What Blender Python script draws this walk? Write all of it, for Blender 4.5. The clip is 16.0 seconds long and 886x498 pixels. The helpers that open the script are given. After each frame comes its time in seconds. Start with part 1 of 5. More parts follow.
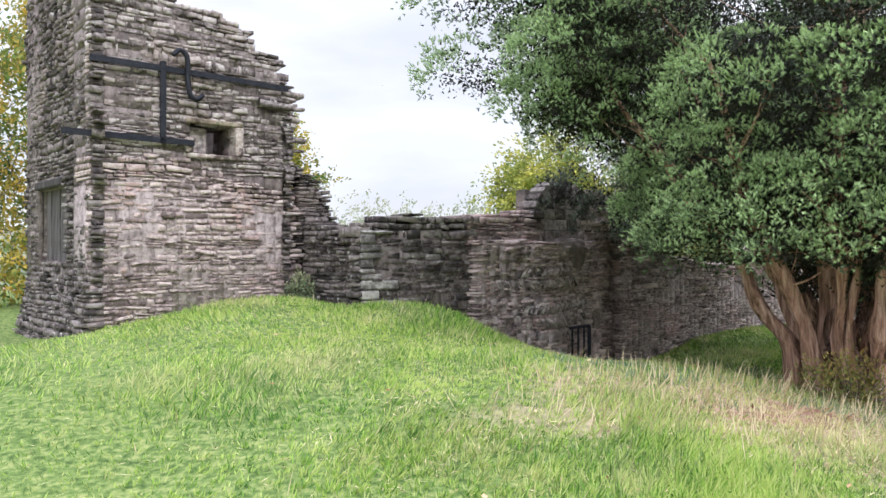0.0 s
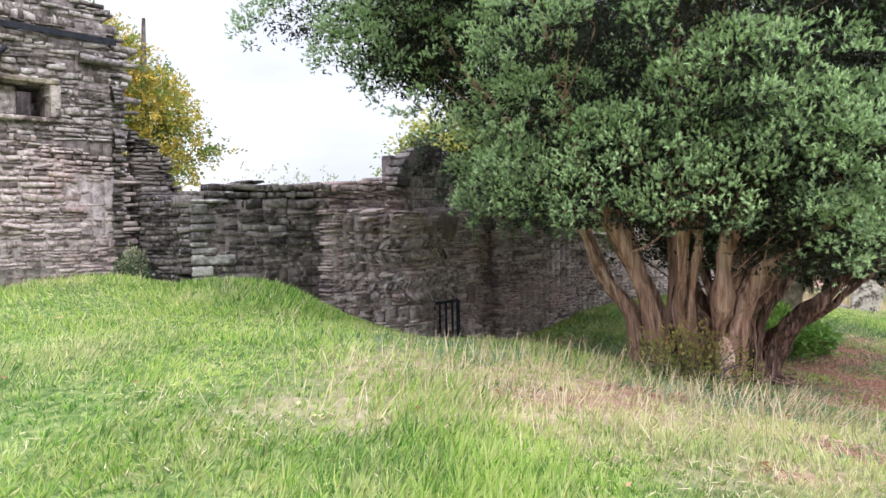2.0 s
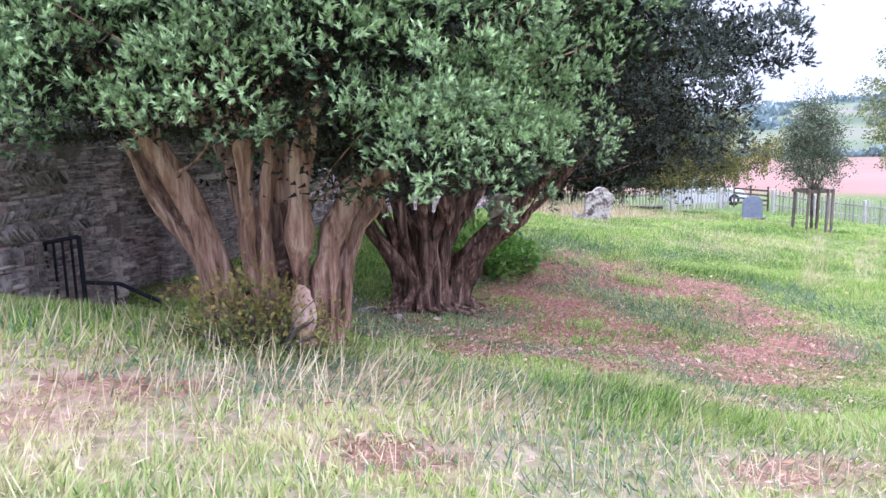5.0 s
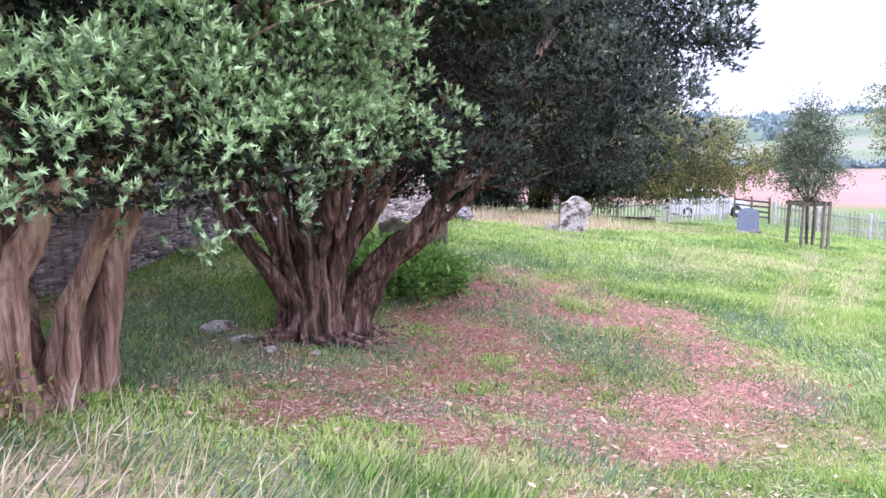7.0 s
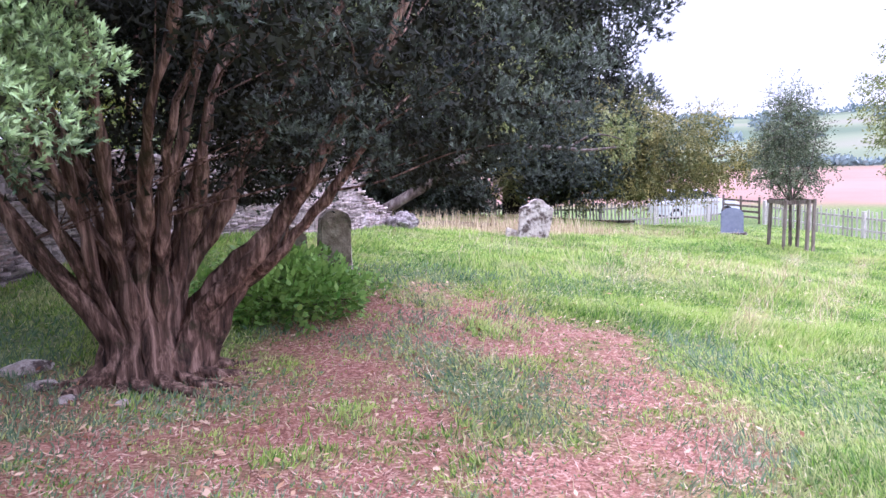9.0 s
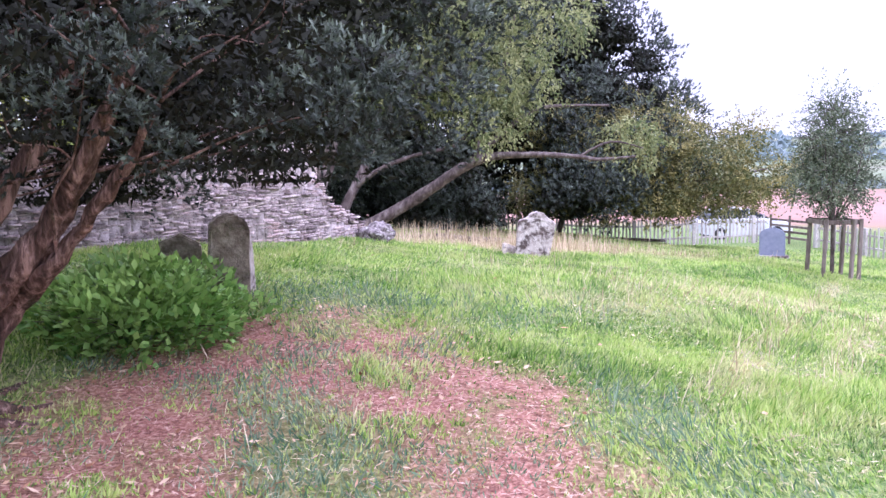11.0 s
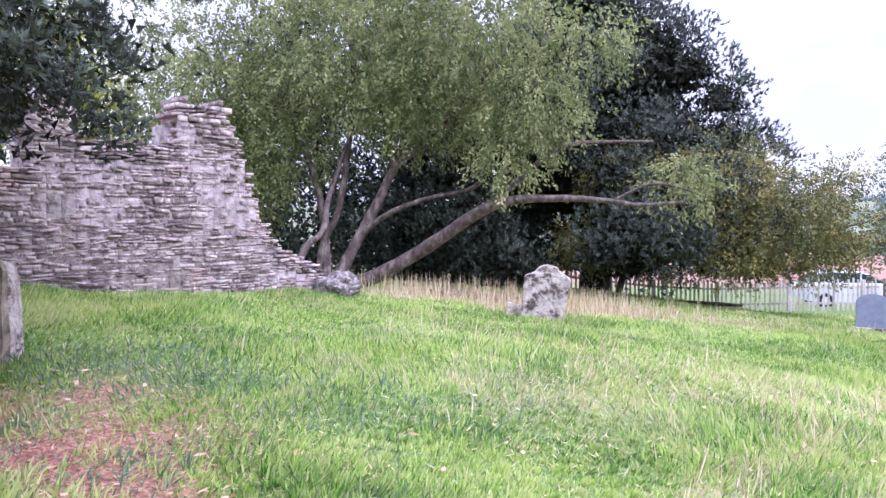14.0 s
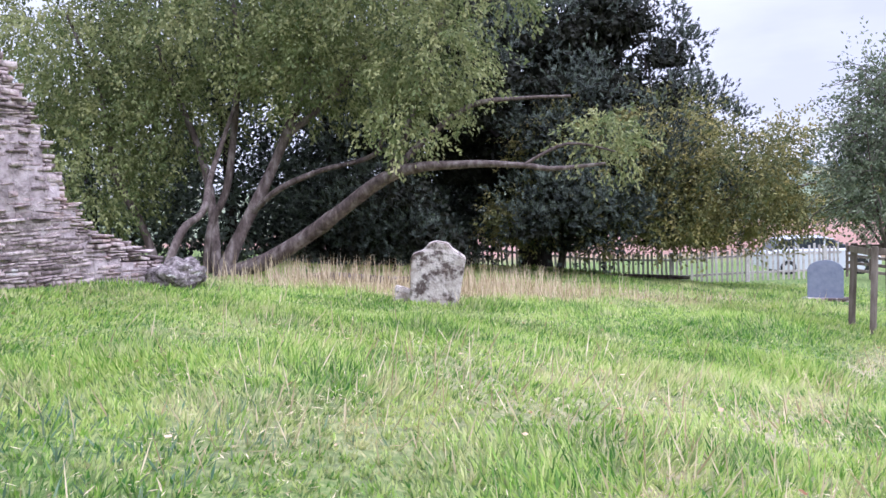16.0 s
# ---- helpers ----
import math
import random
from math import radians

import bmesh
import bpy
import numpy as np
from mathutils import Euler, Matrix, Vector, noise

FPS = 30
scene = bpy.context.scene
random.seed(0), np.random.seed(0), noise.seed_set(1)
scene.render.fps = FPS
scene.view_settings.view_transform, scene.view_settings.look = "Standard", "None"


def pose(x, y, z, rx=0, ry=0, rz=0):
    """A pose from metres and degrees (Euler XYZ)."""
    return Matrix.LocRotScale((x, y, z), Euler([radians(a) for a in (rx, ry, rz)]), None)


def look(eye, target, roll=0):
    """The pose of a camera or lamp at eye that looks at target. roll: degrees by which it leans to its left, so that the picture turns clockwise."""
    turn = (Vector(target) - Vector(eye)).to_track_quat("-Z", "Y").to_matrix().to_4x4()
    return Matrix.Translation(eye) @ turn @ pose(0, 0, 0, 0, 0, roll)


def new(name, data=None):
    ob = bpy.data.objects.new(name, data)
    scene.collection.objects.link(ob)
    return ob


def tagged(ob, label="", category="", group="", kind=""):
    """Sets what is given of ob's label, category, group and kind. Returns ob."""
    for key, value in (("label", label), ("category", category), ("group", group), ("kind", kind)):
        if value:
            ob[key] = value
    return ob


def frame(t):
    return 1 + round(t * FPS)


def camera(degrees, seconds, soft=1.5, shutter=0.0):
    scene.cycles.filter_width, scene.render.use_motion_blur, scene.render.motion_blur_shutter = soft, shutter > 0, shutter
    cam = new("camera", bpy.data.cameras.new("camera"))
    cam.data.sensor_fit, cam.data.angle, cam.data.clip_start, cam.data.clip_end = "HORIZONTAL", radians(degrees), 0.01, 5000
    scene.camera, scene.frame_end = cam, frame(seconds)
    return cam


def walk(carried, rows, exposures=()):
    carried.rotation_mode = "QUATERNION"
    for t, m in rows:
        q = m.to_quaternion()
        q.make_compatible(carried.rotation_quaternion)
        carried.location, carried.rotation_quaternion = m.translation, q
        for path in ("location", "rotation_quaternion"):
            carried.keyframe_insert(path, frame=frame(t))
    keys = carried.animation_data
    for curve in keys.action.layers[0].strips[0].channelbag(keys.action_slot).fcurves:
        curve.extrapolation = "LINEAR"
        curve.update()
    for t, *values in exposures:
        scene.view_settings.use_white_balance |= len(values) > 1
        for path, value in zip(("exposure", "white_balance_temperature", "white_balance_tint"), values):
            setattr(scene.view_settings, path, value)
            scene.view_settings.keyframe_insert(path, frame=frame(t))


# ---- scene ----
cam = camera(60.4, 16.0)
METRES, EYE, TILT, LEAN, TURN = 16.0, 1.5, 0.0, 0.0, 0.0
ROWS = [
    (0.0, 0.0, 0.0, 0.0, -0.0, 0.0, -0.0),
    (0.5, 0.022, 0.0089, -0.0025, -0.56, -0.11, -0.37),
    (1.0, 0.0387, 0.019, -0.0046, -1.66, -0.27, -0.49),
    (1.5, 0.0543, 0.0352, -0.0047, -2.94, -0.78, -0.04),
    (2.0, 0.0726, 0.0502, -0.0057, -4.62, -1.81, 0.66),
    (2.5, 0.0916, 0.066, -0.004, -6.9, -3.05, 1.38),
    (3.0, 0.1067, 0.0852, -0.0034, -10.28, -4.35, 1.7),
    (3.5, 0.1286, 0.0984, -0.0067, -13.85, -5.96, 1.72),
    (4.0, 0.1547, 0.1099, -0.0079, -17.29, -7.37, 1.78),
    (4.5, 0.1796, 0.1255, -0.0086, -19.79, -8.57, 1.82),
    (7.0, 0.3086, 0.2, -0.0169, -18.57, -8.03, 1.06),
    (7.5, 0.3345, 0.2171, -0.018, -18.71, -7.35, 1.11),
    (8.0, 0.3645, 0.2286, -0.0202, -18.49, -7.54, 1.51),
    (8.5, 0.3884, 0.2482, -0.0238, -18.56, -7.48, 1.95),
    (9.0, 0.4128, 0.2667, -0.0281, -18.41, -7.51, 2.31),
    (9.5, 0.4412, 0.2873, -0.0317, -17.78, -7.51, 2.42),
    (12.0, 0.5856, 0.3912, -0.0506, -11.53, -4.42, 0.46),
    (12.5, 0.6124, 0.4136, -0.0534, -10.3, -3.28, 0.33),
    (13.0, 0.6405, 0.4345, -0.0554, -8.48, -2.59, 0.15),
    (13.5, 0.6649, 0.4595, -0.0571, -7.1, -2.07, 0.13),
    (14.0, 0.6917, 0.4777, -0.0615, -5.67, -1.86, 0.38),
    (14.5, 0.715, 0.5, -0.0645, -5.55, -1.83, 0.73),
    (15.0, 0.7421, 0.527, -0.0677, -6.23, -1.96, 1.33),
    (15.5, 0.7728, 0.5529, -0.0703, -7.01, -2.37, 1.9),
    (16.0, 0.8, 0.581, -0.0714, -7.03, -3.43, 2.35),
]
EXPOSURES = [(0.0, 0.0, 5950, 13), (1.0, 0.03, 5950, 13), (3.5, 0.14, 5500, 18), (4.5, 0.22, 5150, 23), (7.0, 0.40, 5250, 30), (9.5, 0.36, 5250, 35), (12.5, 0.40, 5250, 38), (14.0, 0.26, 5250, 33), (16.0, -0.02, 5350, 25)]
walk(cam, [(t, pose(0, 0, EYE, TILT, LEAN, TURN) @ pose(METRES * x, METRES * y, METRES * z, 90 + pitch, roll, yaw)) for t, x, y, z, yaw, pitch, roll in ROWS], EXPOSURES)

# ---- world, sun ----
world = bpy.data.worlds.new("overcast_sky")
scene.world = world
world.use_nodes = True
wn, wl = world.node_tree.nodes, world.node_tree.links
wn.clear()
sky = wn.new("ShaderNodeTexSky")
sky.sky_type, sky.sun_disc = "NISHITA", False
SUN_ELEVATION, SUN_AZIMUTH = radians(38), radians(150)
sky.sun_elevation, sky.sun_rotation = SUN_ELEVATION, SUN_AZIMUTH
tc, sep = wn.new("ShaderNodeTexCoord"), wn.new("ShaderNodeSeparateXYZ")
wl.new(tc.outputs["Generated"], sep.inputs[0])
# an overcast sky is about three times brighter overhead than at the horizon
up = wn.new("ShaderNodeMapRange")
up.interpolation_type = "SMOOTHSTEP"
wl.new(sep.outputs[2], up.inputs[0])
up.inputs[1].default_value, up.inputs[2].default_value, up.inputs[3].default_value, up.inputs[4].default_value = 0.2, 1.0, 1.0, 3.5
cn, cm = wn.new("ShaderNodeTexNoise"), wn.new("ShaderNodeMapping")
cm.inputs["Scale"].default_value = (1.2, 1.2, 4.5)
wl.new(tc.outputs["Generated"], cm.inputs[0])
wl.new(cm.outputs[0], cn.inputs["Vector"])
cn.inputs["Scale"].default_value, cn.inputs["Detail"].default_value = 2.2, 5
cloud = wn.new("ShaderNodeValToRGB")
cloud.color_ramp.elements[0].position, cloud.color_ramp.elements[0].color = 0.36, (0.82, 0.815, 0.84, 1)
cloud.color_ramp.elements[1].position, cloud.color_ramp.elements[1].color = 0.56, (1.0, 0.985, 0.985, 1)
wl.new(cn.outputs[0], cloud.inputs[0])
mul = wn.new("ShaderNodeVectorMath")
mul.operation = "SCALE"
wl.new(cloud.outputs[0], mul.inputs[0])
wl.new(up.outputs[0], mul.inputs["Scale"])
bg_sky, bg_cloud, add, wout = (wn.new(n) for n in ("ShaderNodeBackground", "ShaderNodeBackground", "ShaderNodeAddShader", "ShaderNodeOutputWorld"))
wl.new(sky.outputs[0], bg_sky.inputs[0])
bg_sky.inputs[1].default_value = 0.012
wl.new(mul.outputs[0], bg_cloud.inputs[0])
bg_cloud.inputs[1].default_value = 1.0
wl.new(bg_sky.outputs[0], add.inputs[0])
wl.new(bg_cloud.outputs[0], add.inputs[1])
wl.new(add.outputs[0], wout.inputs[0])

sun = new("sun", bpy.data.lights.new("sun", "SUN"))
sun.data.energy, sun.data.angle, sun.data.color = 1.5, radians(12), (1.0, 0.96, 0.9)
_d = Vector((math.sin(SUN_AZIMUTH) * math.cos(SUN_ELEVATION), math.cos(SUN_AZIMUTH) * math.cos(SUN_ELEVATION), math.sin(SUN_ELEVATION)))
sun.matrix_world = look((0, 0, 40), Vector((0, 0, 40)) - _d)


# ---- materials ----
def material(name, colors, scale=4.0, detail=6, rough=0.9, bump=0.0, bump_scale=60.0, island=0.0, obj=0.0, tone=None, coords="Object", stain=None, metal=0.0, stretch=(1, 1, 1), translucent=0.0, backdist=0.03):
    """Colours run along two-scale noise; island and obj vary each piece; tone is an attribute that picks between a pair of colours."""
    m = bpy.data.materials.new(name)
    m.use_nodes = True
    n, l = m.node_tree.nodes, m.node_tree.links
    b = n["Principled BSDF"]
    b.inputs["Roughness"].default_value, b.inputs["Metallic"].default_value = rough, metal
    b.inputs["Specular IOR Level"].default_value = 0.3
    t = n.new("ShaderNodeTexCoord")
    mp = n.new("ShaderNodeMapping")
    mp.inputs["Scale"].default_value = stretch
    place = n.new("ShaderNodeNewGeometry").outputs["Position"] if coords == "World" else t.outputs[coords]
    l.new(place, mp.inputs[0])
    no = n.new("ShaderNodeTexNoise")
    no.inputs["Scale"].default_value, no.inputs["Detail"].default_value, no.inputs["Roughness"].default_value = scale, detail, 0.65
    l.new(mp.outputs[0], no.inputs["Vector"])
    fac = no.outputs[0]
    if island or obj:
        g = n.new("ShaderNodeNewGeometry") if island else n.new("ShaderNodeObjectInfo")
        ma = n.new("ShaderNodeMath")
        ma.operation = "MULTIPLY_ADD"
        l.new(g.outputs["Random Per Island" if island else "Random"], ma.inputs[0])
        ma.inputs[1].default_value = island or obj
        sub = n.new("ShaderNodeMath")
        sub.operation = "SUBTRACT"
        l.new(fac, sub.inputs[0])
        sub.inputs[1].default_value = (island or obj) / 2
        l.new(sub.outputs[0], ma.inputs[2])
        fac = ma.outputs[0]
    r = n.new("ShaderNodeValToRGB")
    el = r.color_ramp.elements
    while len(el) < len(colors):
        el.new(0.5)
    for i, c in enumerate(colors):
        el[i].position = 0.35 + 0.3 * i / max(1, len(colors) - 1)
        el[i].color = (*c, 1)
    l.new(fac, r.inputs[0])
    col = r.outputs[0]
    for paint, size, level in ([stain] if isinstance(stain, tuple) else stain or []):
        n2 = n.new("ShaderNodeTexNoise")
        n2.inputs["Scale"].default_value, n2.inputs["Detail"].default_value, n2.inputs["Roughness"].default_value = size, 8, 0.7
        l.new(place, n2.inputs["Vector"])
        rr = n.new("ShaderNodeMapRange")
        rr.inputs[1].default_value, rr.inputs[2].default_value, rr.inputs[4].default_value = level, level + 0.08, 0.9
        l.new(n2.outputs[0], rr.inputs[0])
        mx = n.new("ShaderNodeMix")
        mx.data_type = "RGBA"
        l.new(rr.outputs[0], mx.inputs[0])
        l.new(col, mx.inputs[6])
        mx.inputs[7].default_value = (*paint, 1)
        col = mx.outputs[2]
    if tone:
        at = n.new("ShaderNodeAttribute")
        at.attribute_name = "tone"
        mx = n.new("ShaderNodeMix")
        mx.data_type = "RGBA"
        l.new(at.outputs["Fac"], mx.inputs[0])
        l.new(col, mx.inputs[6])
        mx.inputs[7].default_value = (*tone, 1)
        col = mx.outputs[2]
    l.new(col, b.inputs["Base Color"])
    if bump:
        n3 = n.new("ShaderNodeTexNoise")
        n3.inputs["Scale"].default_value, n3.inputs["Detail"].default_value = bump_scale, 8
        l.new(mp.outputs[0], n3.inputs["Vector"])
        bu = n.new("ShaderNodeBump")
        bu.inputs["Strength"].default_value, bu.inputs["Distance"].default_value = bump, backdist
        l.new(n3.outputs[0], bu.inputs["Height"])
        l.new(bu.outputs[0], b.inputs["Normal"])
    if translucent:
        tr = n.new("ShaderNodeBsdfTranslucent")
        l.new(col, tr.inputs[0])
        ms = n.new("ShaderNodeMixShader")
        ms.inputs[0].default_value = translucent
        l.new(b.outputs[0], ms.inputs[1])
        l.new(tr.outputs[0], ms.inputs[2])
        l.new(ms.outputs[0], n["Material Output"].inputs[0])
    return m


M_STONE = material("grey_brown_rubble_stone", [(0.12, 0.10, 0.098), (0.33, 0.285, 0.275), (0.58, 0.52, 0.50)], 13.0, 12, 0.92, 0.9, 34, obj=0.34, coords="World", stain=[((0.48, 0.40, 0.37), 1.1, 0.52), ((0.74, 0.72, 0.67), 11.0, 0.585), ((0.09, 0.08, 0.078), 2.2, 0.58)])
M_STONES = material("grey_brown_rubble_stone_joined", [(0.12, 0.10, 0.098), (0.33, 0.285, 0.275), (0.58, 0.52, 0.50)], 13.0, 12, 0.92, 0.9, 34, island=0.34, coords="World", stain=[((0.48, 0.40, 0.37), 1.1, 0.52), ((0.74, 0.72, 0.67), 11.0, 0.585), ((0.09, 0.08, 0.078), 2.2, 0.58)])
M_PALE = material("pinkish_rubble_stone", [(0.19, 0.15, 0.145), (0.47, 0.375, 0.36), (0.70, 0.59, 0.56)], 13.0, 12, 0.92, 0.9, 34, obj=0.34, coords="World", stain=[((0.58, 0.42, 0.39), 1.3, 0.54), ((0.16, 0.13, 0.13), 1.9, 0.58), ((0.70, 0.68, 0.65), 4.0, 0.63)])
M_PALES = material("pinkish_rubble_stone_joined", [(0.19, 0.15, 0.145), (0.47, 0.375, 0.36), (0.70, 0.59, 0.56)], 13.0, 12, 0.92, 0.9, 34, island=0.34, coords="World", stain=[((0.58, 0.42, 0.39), 1.3, 0.54), ((0.16, 0.13, 0.13), 1.9, 0.58), ((0.70, 0.68, 0.65), 4.0, 0.63)])
# dark weathered stone; on the tower's side and back it also paints shade
M_DARK = material("dark_weathered_shaded_stone", [(0.055, 0.047, 0.047), (0.15, 0.127, 0.122), (0.31, 0.275, 0.265)], 13.0, 12, 0.92, 0.9, 34, obj=0.34, coords="World", stain=[((0.33, 0.28, 0.26), 0.9, 0.54), ((0.70, 0.69, 0.65), 8.0, 0.59)])
M_DARKS = material("dark_weathered_shaded_stone_joined", [(0.055, 0.047, 0.047), (0.15, 0.127, 0.122), (0.31, 0.275, 0.265)], 13.0, 12, 0.92, 0.9, 34, island=0.34, coords="World", stain=[((0.33, 0.28, 0.26), 0.9, 0.54), ((0.70, 0.69, 0.65), 8.0, 0.59)])
M_MORTAR = material("grey_pink_mortar", [(0.13, 0.11, 0.105), (0.34, 0.285, 0.27)], 6, 10, 0.95, 0.9, 30, coords="World")
M_BARK = material("red_brown_yew_bark", [(0.12, 0.07, 0.05), (0.46, 0.27, 0.20), (0.80, 0.57, 0.47)], 15, 9, 0.85, 1.0, 30, stretch=(1.0, 1.0, 0.08), stain=((0.14, 0.13, 0.07), 2.6, 0.60), backdist=0.06)
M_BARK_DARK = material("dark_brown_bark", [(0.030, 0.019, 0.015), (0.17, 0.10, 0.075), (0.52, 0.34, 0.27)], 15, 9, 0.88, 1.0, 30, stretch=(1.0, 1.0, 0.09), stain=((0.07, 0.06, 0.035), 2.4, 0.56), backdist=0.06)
# near-black bark copy, with the shade under far crowns in its colour
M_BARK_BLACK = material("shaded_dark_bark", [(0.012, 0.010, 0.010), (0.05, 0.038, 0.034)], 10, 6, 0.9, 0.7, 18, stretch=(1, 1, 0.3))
M_BARK_GREY = material("grey_brown_bark", [(0.05, 0.036, 0.032), (0.13, 0.10, 0.09), (0.27, 0.23, 0.21)], 7, 8, 0.88, 0.7, 24, stretch=(1, 1, 0.4))
# the tone colour serves paler tips and the painted light on upper sprigs
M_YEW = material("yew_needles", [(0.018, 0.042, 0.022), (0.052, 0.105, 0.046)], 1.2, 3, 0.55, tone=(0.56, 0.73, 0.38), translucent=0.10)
# needles darkened to near-black: the crown's inner shade is in this colour
M_YEW_INNER = material("shade_dark_inner_foliage", [(0.012, 0.014, 0.009), (0.034, 0.036, 0.022)], 2.5, 3, 0.7)
# darker copy of the yew needles: a backlit crown's shade is in the colour
M_YEW_DARK = material("shaded_dark_yew_needles", [(0.018, 0.024, 0.022), (0.044, 0.056, 0.044)], 1.2, 3, 0.6, tone=(0.24, 0.29, 0.22), translucent=0.04)
M_WILLOW = material("grey_green_leaves", [(0.085, 0.12, 0.042), (0.22, 0.27, 0.10)], 0.6, 4, 0.6, tone=(0.52, 0.52, 0.24), translucent=0.4)
M_AUTUMN = material("yellowing_leaves", [(0.06, 0.13, 0.04), (0.20, 0.30, 0.07)], 0.5, 4, 0.6, tone=(0.84, 0.56, 0.10), translucent=0.3)
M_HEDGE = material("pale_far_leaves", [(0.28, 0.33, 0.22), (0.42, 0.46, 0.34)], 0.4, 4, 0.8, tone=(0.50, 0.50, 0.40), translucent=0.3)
M_BRAMBLE = material("bright_bramble_leaves", [(0.045, 0.12, 0.025), (0.16, 0.38, 0.06)], 2.5, 4, 0.5, tone=(0.48, 0.70, 0.18), translucent=0.25)
M_SHRUB = material("mixed_shrub_leaves", [(0.05, 0.14, 0.03), (0.20, 0.32, 0.08)], 3, 4, 0.55, tone=(0.44, 0.30, 0.10), translucent=0.2)
M_GRASS = material("grass_blades", [(0.07, 0.19, 0.03), (0.25, 0.44, 0.06), (0.50, 0.62, 0.16)], 0.8, 8, 0.6, tone=(0.78, 0.70, 0.40), translucent=0.3, island=0.35)
# blue-green of its own, darkened further to carry the yews' shade
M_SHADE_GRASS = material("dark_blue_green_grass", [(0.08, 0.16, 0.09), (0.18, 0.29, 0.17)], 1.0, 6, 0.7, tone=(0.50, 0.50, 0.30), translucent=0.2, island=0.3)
M_DRY = material("dry_grass_stems", [(0.40, 0.31, 0.17), (0.78, 0.66, 0.45)], 2, 4, 0.8, translucent=0.2, island=0.5)
M_LEAF = material("fallen_leaves", [(0.26, 0.12, 0.06), (0.50, 0.29, 0.17), (0.68, 0.49, 0.34)], 1.5, 2, 0.8, island=0.5)
M_LITTER = material("needle_litter", [(0.16, 0.07, 0.05), (0.42, 0.21, 0.155), (0.72, 0.50, 0.40)], 2.5, 2, 0.85, island=0.6)
M_WOOD = material("weathered_grey_wood", [(0.12, 0.09, 0.075), (0.28, 0.23, 0.20)], 12, 6, 0.85, 0.4, 40, obj=0.3, stretch=(1, 1, 0.2))
M_DARKWOOD = material("dark_weathered_boards", [(0.05, 0.045, 0.045), (0.16, 0.145, 0.145)], 12, 6, 0.85, 0.4, 40, obj=0.3, stretch=(1, 1, 0.2))
M_LIME = material("yellow_green_leaves", [(0.12, 0.18, 0.045), (0.30, 0.38, 0.09)], 0.5, 4, 0.6, tone=(0.72, 0.66, 0.16), translucent=0.35)
M_IRON = material("rusted_dark_iron", [(0.012, 0.014, 0.022), (0.034, 0.035, 0.046)], 20, 4, 0.65, 0.3, 80, metal=0.2)
M_LICHEN = material("lichen_blotched_stone", [(0.30, 0.23, 0.20), (0.56, 0.49, 0.45), (0.72, 0.65, 0.61)], 7, 10, 0.9, 0.6, 30, stain=((0.06, 0.035, 0.03), 4.0, 0.50))
M_YOUNG = material("dull_green_leaves", [(0.06, 0.085, 0.05), (0.15, 0.19, 0.11)], 0.6, 4, 0.6, tone=(0.36, 0.40, 0.26), translucent=0.25)
M_OLIVE = material("olive_yellow_leaves", [(0.06, 0.085, 0.035), (0.20, 0.22, 0.085)], 0.6, 4, 0.6, tone=(0.50, 0.42, 0.15), translucent=0.25)
M_LICHEN_PALE = material("pale_lichened_stone", [(0.10, 0.09, 0.09), (0.28, 0.26, 0.25), (0.52, 0.50, 0.47)], 9, 10, 0.92, 1.0, 20, obj=0.3, coords="World")
M_MORTAR_PALE = material("pinkish_grey_mortar", [(0.20, 0.165, 0.16), (0.42, 0.355, 0.34), (0.56, 0.49, 0.47)], 7, 10, 0.95, 0.9, 30, coords="World")
M_SLATE = material("blue_grey_slate", [(0.20, 0.22, 0.30), (0.27, 0.29, 0.38)], 8, 4, 0.6, 0.1, 60)
M_MOSSY = material("mossy_brown_headstone", [(0.09, 0.07, 0.055), (0.27, 0.22, 0.17), (0.46, 0.39, 0.31)], 5, 8, 0.92, 0.9, 14, stain=((0.12, 0.13, 0.07), 3, 0.56), backdist=0.04)
M_PAINT = material("silver_car_paint", [(0.62, 0.64, 0.68), (0.68, 0.70, 0.74)], 2, 2, 0.25)
M_GLASS = material("dark_car_glass", [(0.03, 0.035, 0.045), (0.05, 0.055, 0.065)], 2, 2, 0.08)
M_TYRE = material("black_rubber", [(0.02, 0.02, 0.02), (0.035, 0.035, 0.035)], 20, 2, 0.8)
# distance haze is mixed into this leaf colour
M_FARWOOD = material("hazed_blue_green_woods", [(0.20, 0.27, 0.27), (0.33, 0.40, 0.40)], 0.05, 5, 1.0, island=0.4, translucent=0.2)
M_FUNGUS = material("pale_pink_wood_scar", [(0.55, 0.33, 0.28), (0.74, 0.54, 0.46)], 9, 5, 0.7, 0.4, 40)


# ---- mesh tools ----
def mesh_from(name, verts, faces, mat, tone=None, smooth=False):
    """A mesh from arrays: faces is (n, 3) or (n, 4)."""
    verts, faces = np.asarray(verts, np.float32), np.asarray(faces, np.int32)
    me = bpy.data.meshes.new(name)
    me.vertices.add(len(verts))
    me.vertices.foreach_set("co", verts.ravel())
    k = faces.shape[1]
    me.loops.add(faces.size)
    me.loops.foreach_set("vertex_index", faces.ravel())
    me.polygons.add(len(faces))
    me.polygons.foreach_set("loop_start", np.arange(0, faces.size, k, dtype=np.int32))
    me.polygons.foreach_set("loop_total", np.full(len(faces), k, np.int32))
    if smooth:
        me.polygons.foreach_set("use_smooth", np.ones(len(faces), bool))
    if tone is not None:
        me.attributes.new("tone", "FLOAT", "POINT").data.foreach_set("value", np.asarray(tone, np.float32))
    me.update(calc_edges=True)
    me.materials.append(mat)
    return me


def part(name, me, parent=None, label=""):
    ob = new(name, me)
    ob.parent = parent
    return tagged(ob, label)


